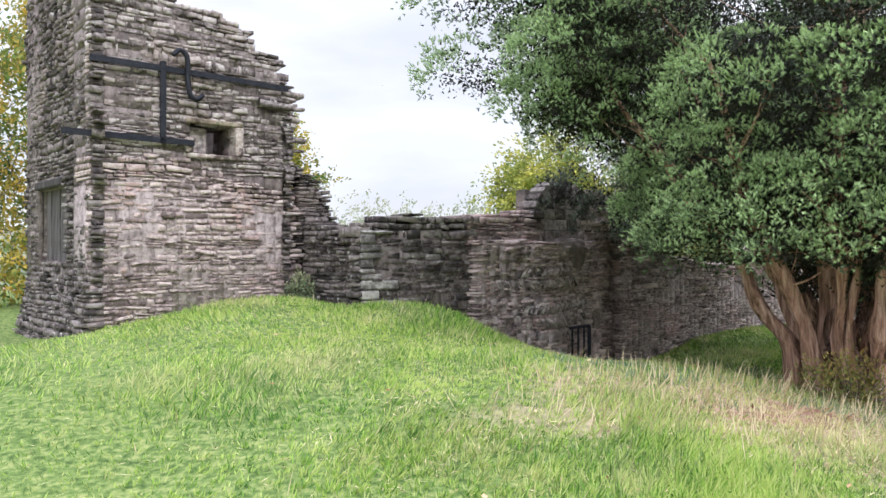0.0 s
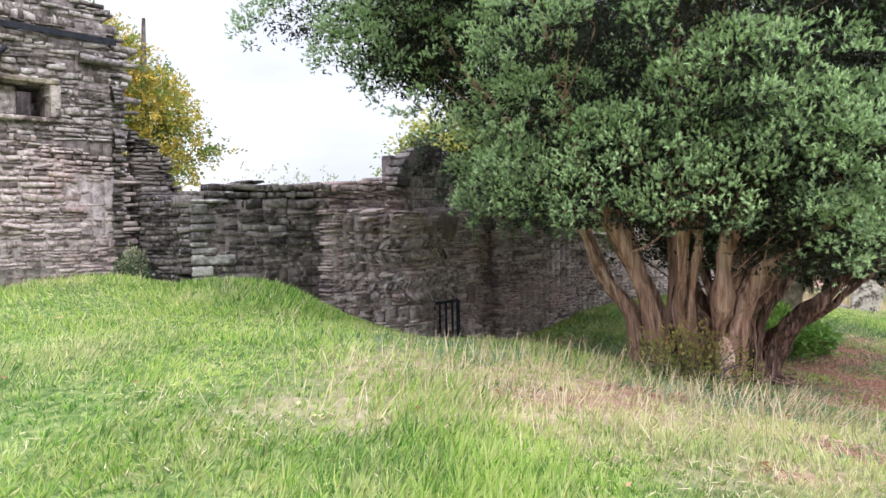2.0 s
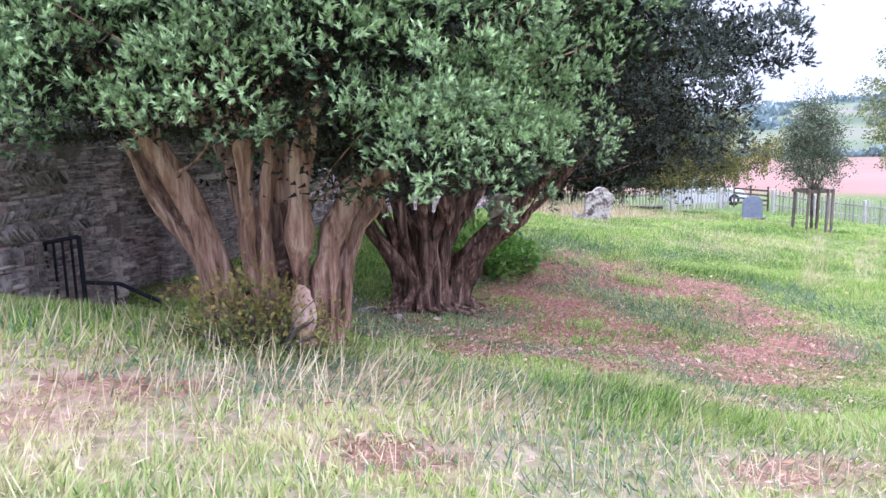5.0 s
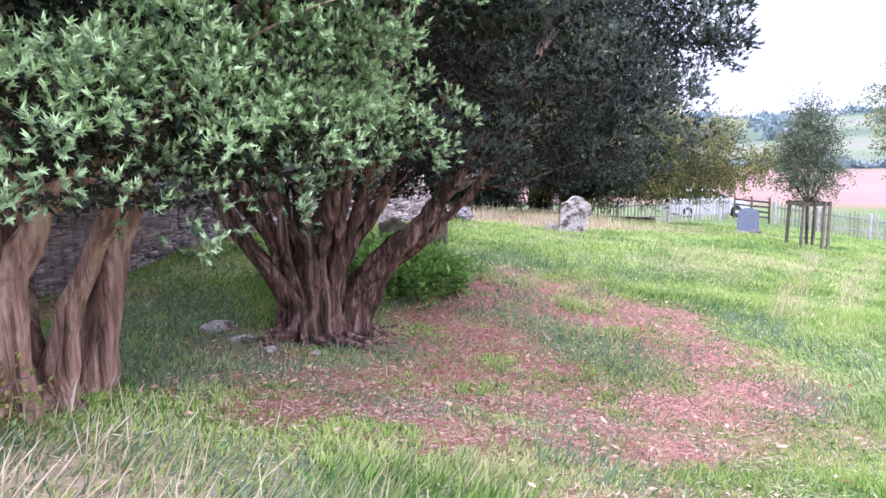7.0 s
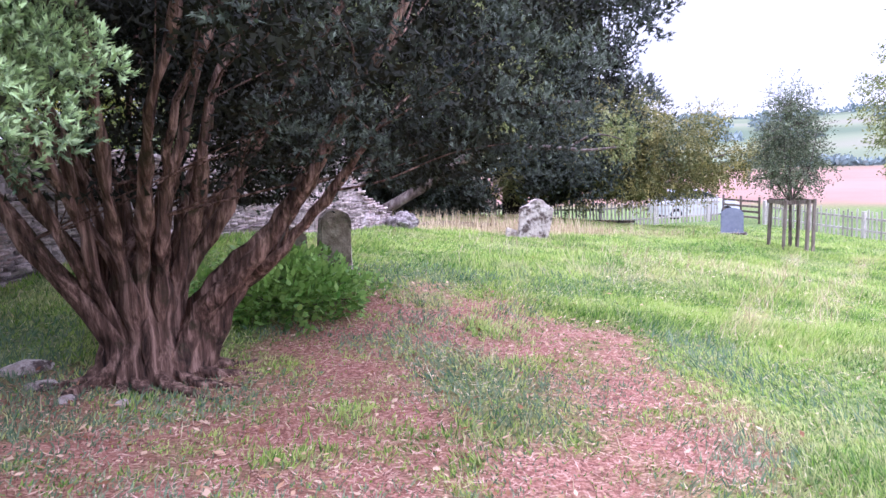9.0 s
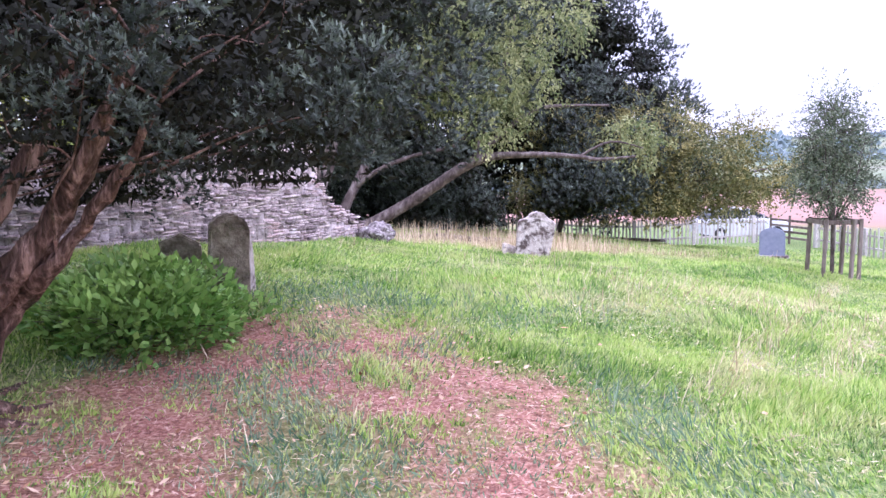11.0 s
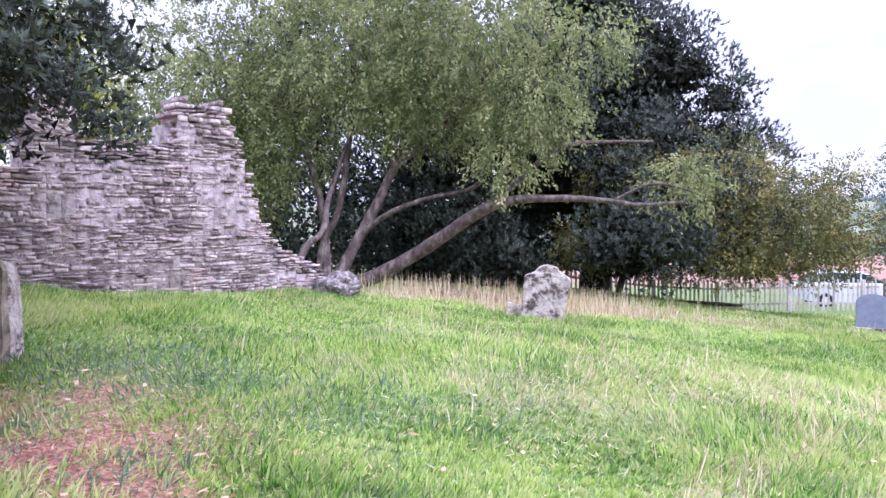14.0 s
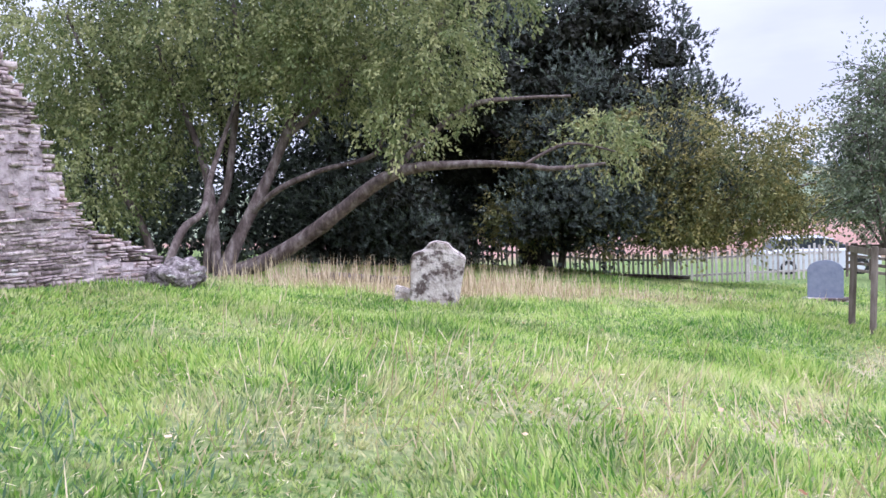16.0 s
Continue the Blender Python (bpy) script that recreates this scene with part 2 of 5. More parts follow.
def thing(name, at, label, category, group="", kind=""):
    ob = new(name)
    ob.empty_display_size = 0.2
    ob.location = at
    return tagged(ob, label, category, group, kind)


def put(ob, at, rz=0, rx=0, ry=0):
    ob.matrix_basis = pose(*at, rx, ry, rz)
    return ob


def tubes(lines, sides=8, wobble=0.0, rng=None):
    """Tapered tubes along lines of (x, y, z, r), with catmull-rom smoothing. Returns verts, faces."""
    V, Fa, base = [], [], 0
    for line in lines:
        P = np.array(line, float)
        pts = []
        for i in range(len(P) - 1):
            p0, p1, p2, p3 = P[max(i - 1, 0)], P[i], P[i + 1], P[min(i + 2, len(P) - 1)]
            for s in np.linspace(0, 1, 5, endpoint=False):
                pts.append(0.5 * (2 * p1 + (p2 - p0) * s + (2 * p0 - 5 * p1 + 4 * p2 - p3) * s * s + (3 * p1 - p0 - 3 * p2 + p3) * s ** 3))
        pts.append(P[-1])
        Q = np.array(pts)
        T = np.gradient(Q[:, :3], axis=0)
        T /= np.linalg.norm(T, axis=1)[:, None] + 1e-9
        ref = np.array([0.9, 0.3, 0.1]) if abs(T[0, 2]) > 0.7 else np.array([0.1, 0.1, 1.0])
        N = np.cross(T, ref)
        N /= np.linalg.norm(N, axis=1)[:, None] + 1e-9
        Bn = np.cross(T, N)
        a = np.linspace(0, 2 * math.pi, sides, endpoint=False)
        rad = np.maximum(Q[:, 3], 0.002)[:, None] * np.ones(sides)
        if wobble:
            lobes = 1 + wobble * (np.sin(a * 3 + Q[0, 0] * 7) + 0.6 * np.sin(a * 5 + Q[0, 1] * 5) + (0.8 * np.sin(a * 9 + 1) if sides > 20 else 0))
            rad = rad * lobes * (1 + wobble * 0.6 * np.sin(np.arange(len(Q)) * 0.9 + Q[0, 0] * 3))[:, None]
        ring = Q[:, None, :3] + rad[..., None] * (np.cos(a)[None, :, None] * N[:, None] + np.sin(a)[None, :, None] * Bn[:, None])
        V.append(ring.reshape(-1, 3))
        n = len(Q)
        i, j = np.meshgrid(np.arange(n - 1), np.arange(sides), indexing="ij")
        j2 = (j + 1) % sides
        Fa.append(np.stack([i * sides + j, i * sides + j2, (i + 1) * sides + j2, (i + 1) * sides + j], -1).reshape(-1, 4) + base)
        base += n * sides
    return np.vstack(V), np.vstack(Fa)


def blades(P, D, W, length, width, tone):
    """Diamond leaves: from P along D (unit), with width direction W. Returns verts, faces, tone."""
    n = len(P)
    length, width = np.broadcast_to(length, n)[:, None], np.broadcast_to(width, n)[:, None]
    V = np.stack([P, P + D * length * 0.45 + W * width / 2, P + D * length, P + D * length * 0.45 - W * width / 2], 1).reshape(-1, 3)
    return V, np.arange(4 * n).reshape(-1, 4), np.repeat(np.broadcast_to(tone, n), 4)


def needles(P, D, W, length, width, tone):
    """Like blades, but plain triangles."""
    n = len(P)
    length, width = np.broadcast_to(length, n)[:, None], np.broadcast_to(width, n)[:, None]
    V = np.stack([P + W * width * 0.6, P + D * length, P - W * width * 0.6], 1).reshape(-1, 3)
    return V, np.arange(3 * n).reshape(-1, 3), np.repeat(np.broadcast_to(tone, n), 3)


def unit(a):
    return a / (np.linalg.norm(a, axis=-1, keepdims=True) + 1e-9)


def boxes(parts):
    """Joined boxes: rows of (cx, cy, cz, sx, sy, sz)."""
    V, Fa = [], []
    for k, (cx, cy, cz, sx, sy, sz) in enumerate(parts):
        V += [(cx + a * sx / 2, cy + b * sy / 2, cz + c * sz / 2) for c in (-1, 1) for b in (-1, 1) for a in (-1, 1)]
        o = 8 * k
        Fa += [(o, o + 2, o + 3, o + 1), (o + 4, o + 5, o + 7, o + 6), (o, o + 1, o + 5, o + 4), (o + 2, o + 6, o + 7, o + 3), (o, o + 4, o + 6, o + 2), (o + 1, o + 3, o + 7, o + 5)]
    return np.array(V), np.array(Fa)


def soft_box(name, sx, sy, sz, mat, bevel=0.01, z0=0.0):
    bm = bmesh.new()
    bmesh.ops.create_cube(bm, size=1, matrix=Matrix.Translation((0, 0, z0 + sz / 2)) @ Matrix.Diagonal((sx, sy, sz, 1)))
    bmesh.ops.bevel(bm, geom=list(bm.edges), offset=bevel, segments=1, affect="EDGES")
    me = bpy.data.meshes.new(name)
    bm.to_mesh(me)
    bm.free()
    me.materials.append(mat)
    return me


# ---- ground ----
X0, Y0, STEP = -10.0, -5.0, 4.0
HEIGHTS = np.array([
    [-0.13, -0.19, -0.16, -0.08, 0.21, 0.34, 0.2, 0.14, 0.06, -0.03, -0.12],
    [-0.0, -0.06, 0.06, 0.23, 0.21, 0.32, -0.01, -0.08, -0.15, -0.22, -0.31],
    [0.09, 0.01, -0.04, 0.47, 0.74, -0.32, -0.27, -0.28, -0.33, -0.41, -0.49],
    [-0.0, 0.0, -0.06, 0.35, -0.3, -0.68, -0.37, -0.4, -0.5, -0.58, -0.68],
    [-0.17, -0.27, -0.37, -0.43, -0.77, -0.17, -0.37, -0.54, -0.66, -0.78, -0.89],
    [-0.54, -0.64, -0.49, -1.1, -0.86, -0.52, -0.5, -0.8, -0.83, -1.07, -1.18],
    [-0.9, -0.98, -1.14, -1.06, -1.21, -0.98, -1.1, -1.08, -1.24, -1.39, -1.56],
    [-1.27, -1.31, -1.37, -1.41, -1.57, -1.67, -1.39, -1.51, -1.48, -1.61, -2.17],
    [-1.57, -1.63, -1.69, -1.74, -1.84, -1.9, -1.87, -1.9, -1.96, -2.23, -2.6],
    [-1.89, -1.95, -2.02, -2.1, -2.18, -2.22, -2.25, -2.25, -2.28, -2.42, -2.57],
    [-2.21, -2.28, -2.35, -2.44, -2.53, -2.59, -2.61, -2.59, -2.48, -2.27, -2.19]
])


def _w(t):
    t = np.abs(t)
    return np.where(t < 1, 1.5 * t ** 3 - 2.5 * t ** 2 + 1, np.where(t < 2, -0.5 * t ** 3 + 2.5 * t ** 2 - 4 * t + 2, 0))


def sm(a, b, x):
    t = np.clip((x - a) / (b - a), 0, 1)
    return t * t * (3 - 2 * t)


def height(x, y):
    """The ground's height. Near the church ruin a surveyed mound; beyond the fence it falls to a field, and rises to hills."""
    x, y = np.asarray(x, float), np.asarray(y, float)
    xc, yc = np.clip(x, X0, X0 + 10 * STEP), np.clip(y, Y0, Y0 + 10 * STEP)
    gx, gy = (xc - X0) / STEP, (yc - Y0) / STEP
    wx = np.stack([_w(gx - i) for i in range(11)], -1)
    wy = np.stack([_w(gy - i) for i in range(11)], -1)
    z = np.einsum("...i,ij,...j->...", wx, HEIGHTS, wy)
    z = z - 0.32 * np.exp(-(((x - 2.75) / 0.8) ** 2 + ((y - 12.0) / 0.8) ** 2))
    z = z + 0.27 * np.exp(-(((x + 0.1) / 0.95) ** 2 + ((y - 9.7) / 1.0) ** 2))
    r = np.hypot(x - 8, y - 12)
    far = -3.4 + 25 * sm(115, 900, r) * (1 + 0.12 * np.sin(np.arctan2(x, y) * 14 + 1)) + 8 * sm(800, 2500, r)
    return z + (far - z) * sm(27, 38, r)


def wave(x, y, s, k=0):
    """Smooth noise in -1..1 on arrays."""
    v = np.zeros_like(np.asarray(x, float))
    for i in range(7):
        a = 2.399 * i + k
        f = s * (1 + 0.37 * i)
        v = v + np.sin(f * (x * math.cos(a) + y * math.sin(a)) + 1.7 * i * i + k) * np.cos(f * 0.83 * (y * math.cos(a) - x * math.sin(a)) + 2.1 * i) / (1 + 0.3 * i)
    return v / 2.6


def blob(x, y, cx, cy, rx, ry, k, soft=0.3, rough=0.16):
    d = np.hypot((x - cx) / rx, (y - cy) / ry) + rough * wave(x, y, 1.8, k) + 0.6 * rough * wave(x, y, 5.2, k + 1)
    return 1 - sm(1 - soft, 1 + soft * 0.4, d)


def soil_mask(x, y):
    """Bare red soil and needle litter round the yews."""
    m = np.maximum(blob(x, y, 8.7, 10.2, 2.15, 3.1, 0), blob(x, y, 7.0, 8.5, 2.4, 1.9, 2))
    m = np.maximum(m, 0.8 * blob(x, y, 5.9, 10.4, 1.3, 1.2, 4))
    for cx, cy, rx, ry, k in ((2.3, 5.75, 0.6, 0.22, 8), (3.0, 6.1, 0.5, 0.2, 9), (4.1, 5.35, 0.42, 0.26, 10), (6.2, 5.1, 0.5, 0.22, 11), (3.4, 4.8, 0.3, 0.16, 12), (7.2, 6.3, 0.8, 0.35, 13), (3.7, 12.9, 0.9, 0.5, 14)):
        m = np.maximum(m, 0.75 * blob(x, y, cx, cy, rx, ry, k, 0.4, 0.3))
    return m * np.clip(0.86 + 0.55 * wave(x, y, 4.1, 1), 0, 1) * (1 - 0.75 * blob(x, y, 8.75, 9.9, 0.6, 1.15, 3, 0.6, 0.3))


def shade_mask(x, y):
    """Where thin blue-green grass grows round the yews; part of their shade is in its dark colour."""
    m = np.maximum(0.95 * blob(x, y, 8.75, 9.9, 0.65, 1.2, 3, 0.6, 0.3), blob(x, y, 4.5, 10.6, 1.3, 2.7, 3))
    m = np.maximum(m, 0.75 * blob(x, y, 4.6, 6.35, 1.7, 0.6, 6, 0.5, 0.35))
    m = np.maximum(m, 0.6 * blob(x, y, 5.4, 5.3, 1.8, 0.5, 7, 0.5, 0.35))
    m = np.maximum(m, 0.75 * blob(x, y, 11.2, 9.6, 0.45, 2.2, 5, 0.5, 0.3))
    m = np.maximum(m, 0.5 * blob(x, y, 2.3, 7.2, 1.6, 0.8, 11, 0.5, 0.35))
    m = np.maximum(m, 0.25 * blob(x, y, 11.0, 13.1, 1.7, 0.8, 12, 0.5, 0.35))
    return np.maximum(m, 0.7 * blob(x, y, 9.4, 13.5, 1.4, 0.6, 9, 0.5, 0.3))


def dry_mask(x, y):
    """Long pale grass on the bank before the first yew and along the churchyard's far side."""
    m = 0.85 * blob(x, y, 3.2, 6.0, 3.0, 1.15, 3, 0.7, 0.45)
    m = np.maximum(m, 0.6 * blob(x, y, 5.0, 5.0, 2.9, 0.9, 5, 0.7, 0.3))
    m = np.maximum(m, 0.8 * blob(x, y, 15.5, 22.3, 6.0, 1.9, 4, 0.6, 0.3))
    # two pale wheel tracks over the mown grass
    for px, py, dx, dy in ((12.9, 11.6, 0.72, 0.69), (14.3, 11.9, 0.77, 0.64)):
        u, w = (x - px) * dx + (y - py) * dy, (y - py) * dx - (x - px) * dy
        m = np.maximum(m, 0.6 * np.exp(-((w / 0.2) ** 2)) * sm(-3, 0, u) * (1 - sm(7, 10, u)) * np.clip(0.8 + 0.5 * wave(x, y, 2.1), 0, 1))
    m = np.maximum(m, 0.9 * blob(x, y, 12.7, 21.4, 2.4, 0.8, 4, 0.6, 0.3))
    return np.maximum(m, 0.3 * blob(x, y, 14.2, 14.5, 2.6, 2.0, 7, 0.8, 0.4))


def grid_lines(lo, hi, near_lo, near_hi, step):
    """Grid lines, fine inside near and ever coarser outward."""
    v = list(np.arange(near_lo, near_hi + 1e-6, step))
    s = step
    while v[-1] < hi:
        s *= 1.18
        v.append(v[-1] + s)
    s = step
    while v[0] > lo:
        s *= 1.18
        v.insert(0, v[0] - s)
    return np.array(v)


gx, gy = grid_lines(-3500, 3500, -8, 24, 0.14), grid_lines(-3500, 3500, 1, 27, 0.14)
GX, GY = np.meshgrid(gx, gy, indexing="ij")
GZ = height(GX, GY)
near = 1 - sm(25, 40, np.hypot(GX - 8, GY - 12))
GZ = GZ + near * (0.012 * wave(GX, GY, 5.0) + 0.006 * wave(GX, GY, 16.0, 1))
ni, nj = GX.shape
ii, jj = np.meshgrid(np.arange(ni - 1), np.arange(nj - 1), indexing="ij")
gf = np.stack([ii * nj + jj, (ii + 1) * nj + jj, (ii + 1) * nj + jj + 1, ii * nj + jj + 1], -1).reshape(-1, 4)

M_GROUND = bpy.data.materials.new("churchyard_ground")
M_GROUND.use_nodes = True


def ground_nodes(m):
    n, l = m.node_tree.nodes, m.node_tree.links
    b = n["Principled BSDF"]
    b.inputs["Roughness"].default_value = 0.95
    b.inputs["Specular IOR Level"].default_value = 0.15
    t = n.new("ShaderNodeTexCoord")

    def noise_ramp(scale, cols, detail=8):
        a, r = n.new("ShaderNodeTexNoise"), n.new("ShaderNodeValToRGB")
        a.inputs["Scale"].default_value, a.inputs["Detail"].default_value, a.inputs["Roughness"].default_value = scale, detail, 0.7
        l.new(t.outputs["Object"], a.inputs["Vector"])
        e = r.color_ramp.elements
        while len(e) < len(cols):
            e.new(0.5)
        for i, c in enumerate(cols):
            e[i].position, e[i].color = 0.36 + 0.28 * i / (len(cols) - 1), (*c, 1)
        l.new(a.outputs[0], r.inputs[0])
        return r.outputs[0]

    def mix(f, a, c):
        x = n.new("ShaderNodeMix")
        x.data_type = "RGBA"
        l.new(f, x.inputs[0])
        l.new(a, x.inputs[6])
        l.new(c, x.inputs[7])
        return x.outputs[2]

    def attr(name):
        a = n.new("ShaderNodeAttribute")
        a.attribute_name = name
        return a.outputs["Fac"]

    grass = noise_ramp(16, [(0.05, 0.09, 0.025), (0.14, 0.21, 0.06), (0.30, 0.33, 0.13)])
    soil = noise_ramp(32, [(0.14, 0.06, 0.045), (0.37, 0.17, 0.125), (0.62, 0.38, 0.30)], 12)
    straw = noise_ramp(9, [(0.22, 0.20, 0.11), (0.50, 0.38, 0.27), (0.64, 0.48, 0.40)])
    plough = noise_ramp(0.03, [(0.31, 0.18, 0.14), (0.38, 0.235, 0.19)])
    fields = noise_ramp(0.005, [(0.12, 0.16, 0.10), (0.20, 0.23, 0.14), (0.26, 0.235, 0.185)], 1)
    c = mix(attr("dry"), grass, straw)
    c = mix(attr("soil"), c, soil)
    c = mix(attr("plough"), c, plough)
    c = mix(attr("hill"), c, fields)
    l.new(c, b.inputs["Base Color"])
    a, bu = n.new("ShaderNodeTexNoise"), n.new("ShaderNodeBump")
    a.inputs["Scale"].default_value, a.inputs["Detail"].default_value = 55, 10
    l.new(t.outputs["Object"], a.inputs["Vector"])
    l.new(a.outputs[0], bu.inputs["Height"])
    bu.inputs["Strength"].default_value, bu.inputs["Distance"].default_value = 0.35, 0.01
    l.new(bu.outputs[0], b.inputs["Normal"])


ground_nodes(M_GROUND)
gme = mesh_from("ground", np.stack([GX, GY, GZ], -1).reshape(-1, 3), gf, M_GROUND, smooth=True)
rr_ = np.hypot(GX - 8, GY - 12)
for key, val in (("soil", soil_mask(GX, GY) * near), ("dry", dry_mask(GX, GY) * near), ("plough", sm(44, 50, rr_) * (1 - sm(108, 112, rr_))), ("hill", sm(108, 112, rr_))):
    gme.attributes.new(key, "FLOAT", "POINT").data.foreach_set("value", np.clip(val, 0, 1).astype(np.float32).ravel())
ground = tagged(new("ground", gme), "uneven grassy churchyard ground with bare reddish soil under the yews", "ground", kind="structure")


# ---- rubble walls ----
def top_of(profile, s):
    return float(np.interp(s, [p[0] for p in profile], [p[1] for p in profile]))


def stone_block(rng, L, H, D):
    """One rough slab, front at -y, its front edge chamfered and uneven."""
    c = min(0.10 * H, 0.004)
    v = [(x * L / 2, D, z * H / 2) for z in (-1, 1) for x in (-1, 1)]
    j = [(rng.uniform(-0.10, 0.02) * L * x, rng.uniform(-0.30, 0.05) * H * z) for z in (-1, 1) for x in (-1, 1)]
    for k, (z, x) in enumerate(((-1, -1), (-1, 1), (1, -1), (1, 1))):
        v.append((x * L / 2 + j[k][0], c + 0.004, z * H / 2 + j[k][1]))
    for k, (z, x) in enumerate(((-1, -1), (-1, 1), (1, -1), (1, 1))):
        v.append((x * (L / 2 - c) + j[k][0], rng.uniform(-0.010, 0.004), z * (H / 2 - c) + j[k][1]))
    q = []
    for o in (0, 4):
        q += [(o, o + 1, o + 5, o + 4), (o + 2, o + 6, o + 7, o + 3), (o, o + 4, o + 6, o + 2), (o + 1, o + 3, o + 7, o + 5)]
    q.append((8, 9, 11, 10))
    return np.array(v), q


STONE_PARTS = []


def rubble_wall(name, a, b, profile, bottom, depth, mats, label, parent=None, course=(0.024, 0.068), length=(0.09, 0.42), holes=(), seed=1, offset=None, lowest=None, ends=(False, False), slope=0.0, keep=1.0, trim=(0.0, 0.0), recess=0.04, mortar=None):
    """A rough coursed wall from a to b (its face on the right-hand side of a to b). profile: (s, top). holes: (s0, s1, z0, z1). offset(s, z): how far the face stands forward."""
    rng = random.Random(seed)
    a, b = Vector((*a, 0)), Vector((*b, 0))
    run = (b - a).length
    e = (b - a) / run
    nrm = Vector((e.y, -e.x, 0))
    wall = tagged(new(name), label, "wall", kind="structure") if parent is None else parent
    # core
    rows = []
    s = trim[0]
    while s < run - trim[1] - 1e-3:
        w = min(0.16, run - trim[1] - s)
        z1 = top_of(profile, s + w / 2) - 0.24 + rng.uniform(-0.03, 0.02)
        spans = [(bottom, z1)]
        for h0, h1, k0, k1 in holes:
            if h0 <= s + w / 2 <= h1:
                spans = [(p, q) for u, v in spans for p, q in ((u, min(v, k0)), (max(u, k1), v)) if q > p]
        for z0, z2 in spans:
            if z2 > z0:
                off = (offset(s + w / 2, (z0 + z2) / 2) if offset else 0) - recess
                if offset:
                    zz = z0
                    while zz < z2:
                        ze = min(zz + 0.25, z2)
                        off = offset(s + w / 2, (zz + ze) / 2) - recess
                        rows.append((s + w / 2, (depth - off) / 2, (zz + ze) / 2, w, depth + off, ze - zz))
                        zz = ze
                else:
                    rows.append((s + w / 2, (depth - off) / 2, (z0 + z2) / 2, w, depth + off, z2 - z0))
        s += w
    V, Fa = boxes(rows)
    W = np.array([[e.x, -nrm.x, 0], [e.y, -nrm.y, 0], [0, 0, 1]])
    V = V @ W.T + np.array([a.x, a.y, 0])
    part(name + "_core", mesh_from(name + "_core", V, Fa, mortar or M_MORTAR), wall, "dark recessed mortar core")
    # stones
    singles, joinV, joinF, base = [], [], [], 0
    z = bottom if lowest is None else lowest
    top_max = max(p[1] for p in profile)
    rng.uniform(-0.01, 0.01)
    while z < top_max + 0.02:
        H = rng.uniform(*course)
        if rng.random() < 0.12:
            H *= 1.6
        s = -rng.uniform(0, 0.1) if not ends[0] else -0.02
        while s < run + (0.02 if ends[1] else 0):
            L = rng.uniform(*length) * (1.0 if H < 0.1 else 0.8)
            if rng.random() < 0.45:
                L *= rng.uniform(0.35, 0.6)
            if top_of(profile, min(s + L, run)) < z - 0.02 or top_of(profile, min(s + L, run)) < z + 0.12:
                L = min(L, rng.uniform(0.1, 0.2))
            c = s + L / 2
            zc = z + H / 2 + 0.012 * math.sin(c * 2.3 + z * 5) + rng.uniform(-0.006, 0.006)
            t = top_of(profile, min(max(c, 0), run)) + rng.uniform(-0.05, 0.05)
            blocked = any(h0 - L * 0.35 < c < h1 + L * 0.35 and k0 < zc < k1 for h0, h1, k0, k1 in holes)
            if zc < t and not blocked and c < run + 0.15 and rng.random() < keep:
                proud = rng.uniform(-0.02, 0.014) + (0.035 if rng.random() < 0.07 else 0)
                off = (offset(c, zc) if offset else 0) + proud + 0.02 * math.sin(c * 3.1 + seed) * math.sin(zc * 2.7 + seed) + slope * max(0, t - zc)
                near_top = zc > t - 0.22
                D = 0.13 if not near_top else depth * rng.uniform(0.5, 0.95)
                v, f = stone_block(rng, L - rng.uniform(0.003, 0.014), H - rng.uniform(0.001, 0.008), D + max(off, 0))
                ang = rng.gauss(0, 0.07)
                x = v[:, 0] * math.cos(ang) - v[:, 2] * math.sin(ang)
                zz = v[:, 0] * math.sin(ang) + v[:, 2] * math.cos(ang)
                loc = np.stack([c + x, v[:, 1] - off, zc + zz], 1)
                singles.append((loc @ W.T + np.array([a.x, a.y, 0]), f, zc, c))
            s += L
        z += H
    # pick the nearest (here: the middle heights, best seen) as parts of their own
    mid = bottom + 0.55 * (top_max - bottom)
    order = sorted(range(len(singles)), key=lambda i: abs(singles[i][2] - mid))
    chosen = set(order[:230])
    m_one, m_many = mats
    for i, (v, f, _, _) in enumerate(singles):
        if i in chosen:
            STONE_PARTS.append((v, f, m_one, wall))
        else:
            joinV.append(v)
            joinF.append(np.array(f) + base)
            base += len(v)
    if joinV:
        tagged(part(name + "_stones", mesh_from(name + "_stones", np.vstack(joinV), np.vstack(joinF), m_many), wall), kind="stuff")
    return wall


def flush_stone_parts():
    for v, f, m, wall in STONE_PARTS:
        c = v.mean(0)
        ob = new("stone", mesh_from("stone", v - c, f, m))
        ob.location = c
        ob.parent = wall


# tower
T0, T1 = (-4.36, 9.41), (-2.25, 11.26)
SIDE = (-6.47, 11.83)
BACK = (-4.4, 13.7)
tower = tagged(new("tower"), "ruined square stone tower with rusted iron straps and a small square window", "tower", kind="structure")
M2, M1 = (M_PALE, M_PALES), (M_STONE, M_STONES)
FRONT = [(0, 5.7), (0.8, 5.5), (0.9, 4.9), (1.1, 4.84), (1.6, 4.76), (2.15, 4.64), (2.22, 4.38), (2.68, 4.3), (2.72, 3.95), (2.82, 3.9)]
rubble_wall("tower_front_lower", T0, T1, [(0, 2.6), (1.0, 2.75), (2.0, 2.5), (2.8, 2.3)], 0.2, 0.7, M2, "", tower, seed=3, recess=0.014, mortar=M_MORTAR_PALE, course=(0.024, 0.075), length=(0.10, 0.42), ends=(True, True), lowest=0.35)
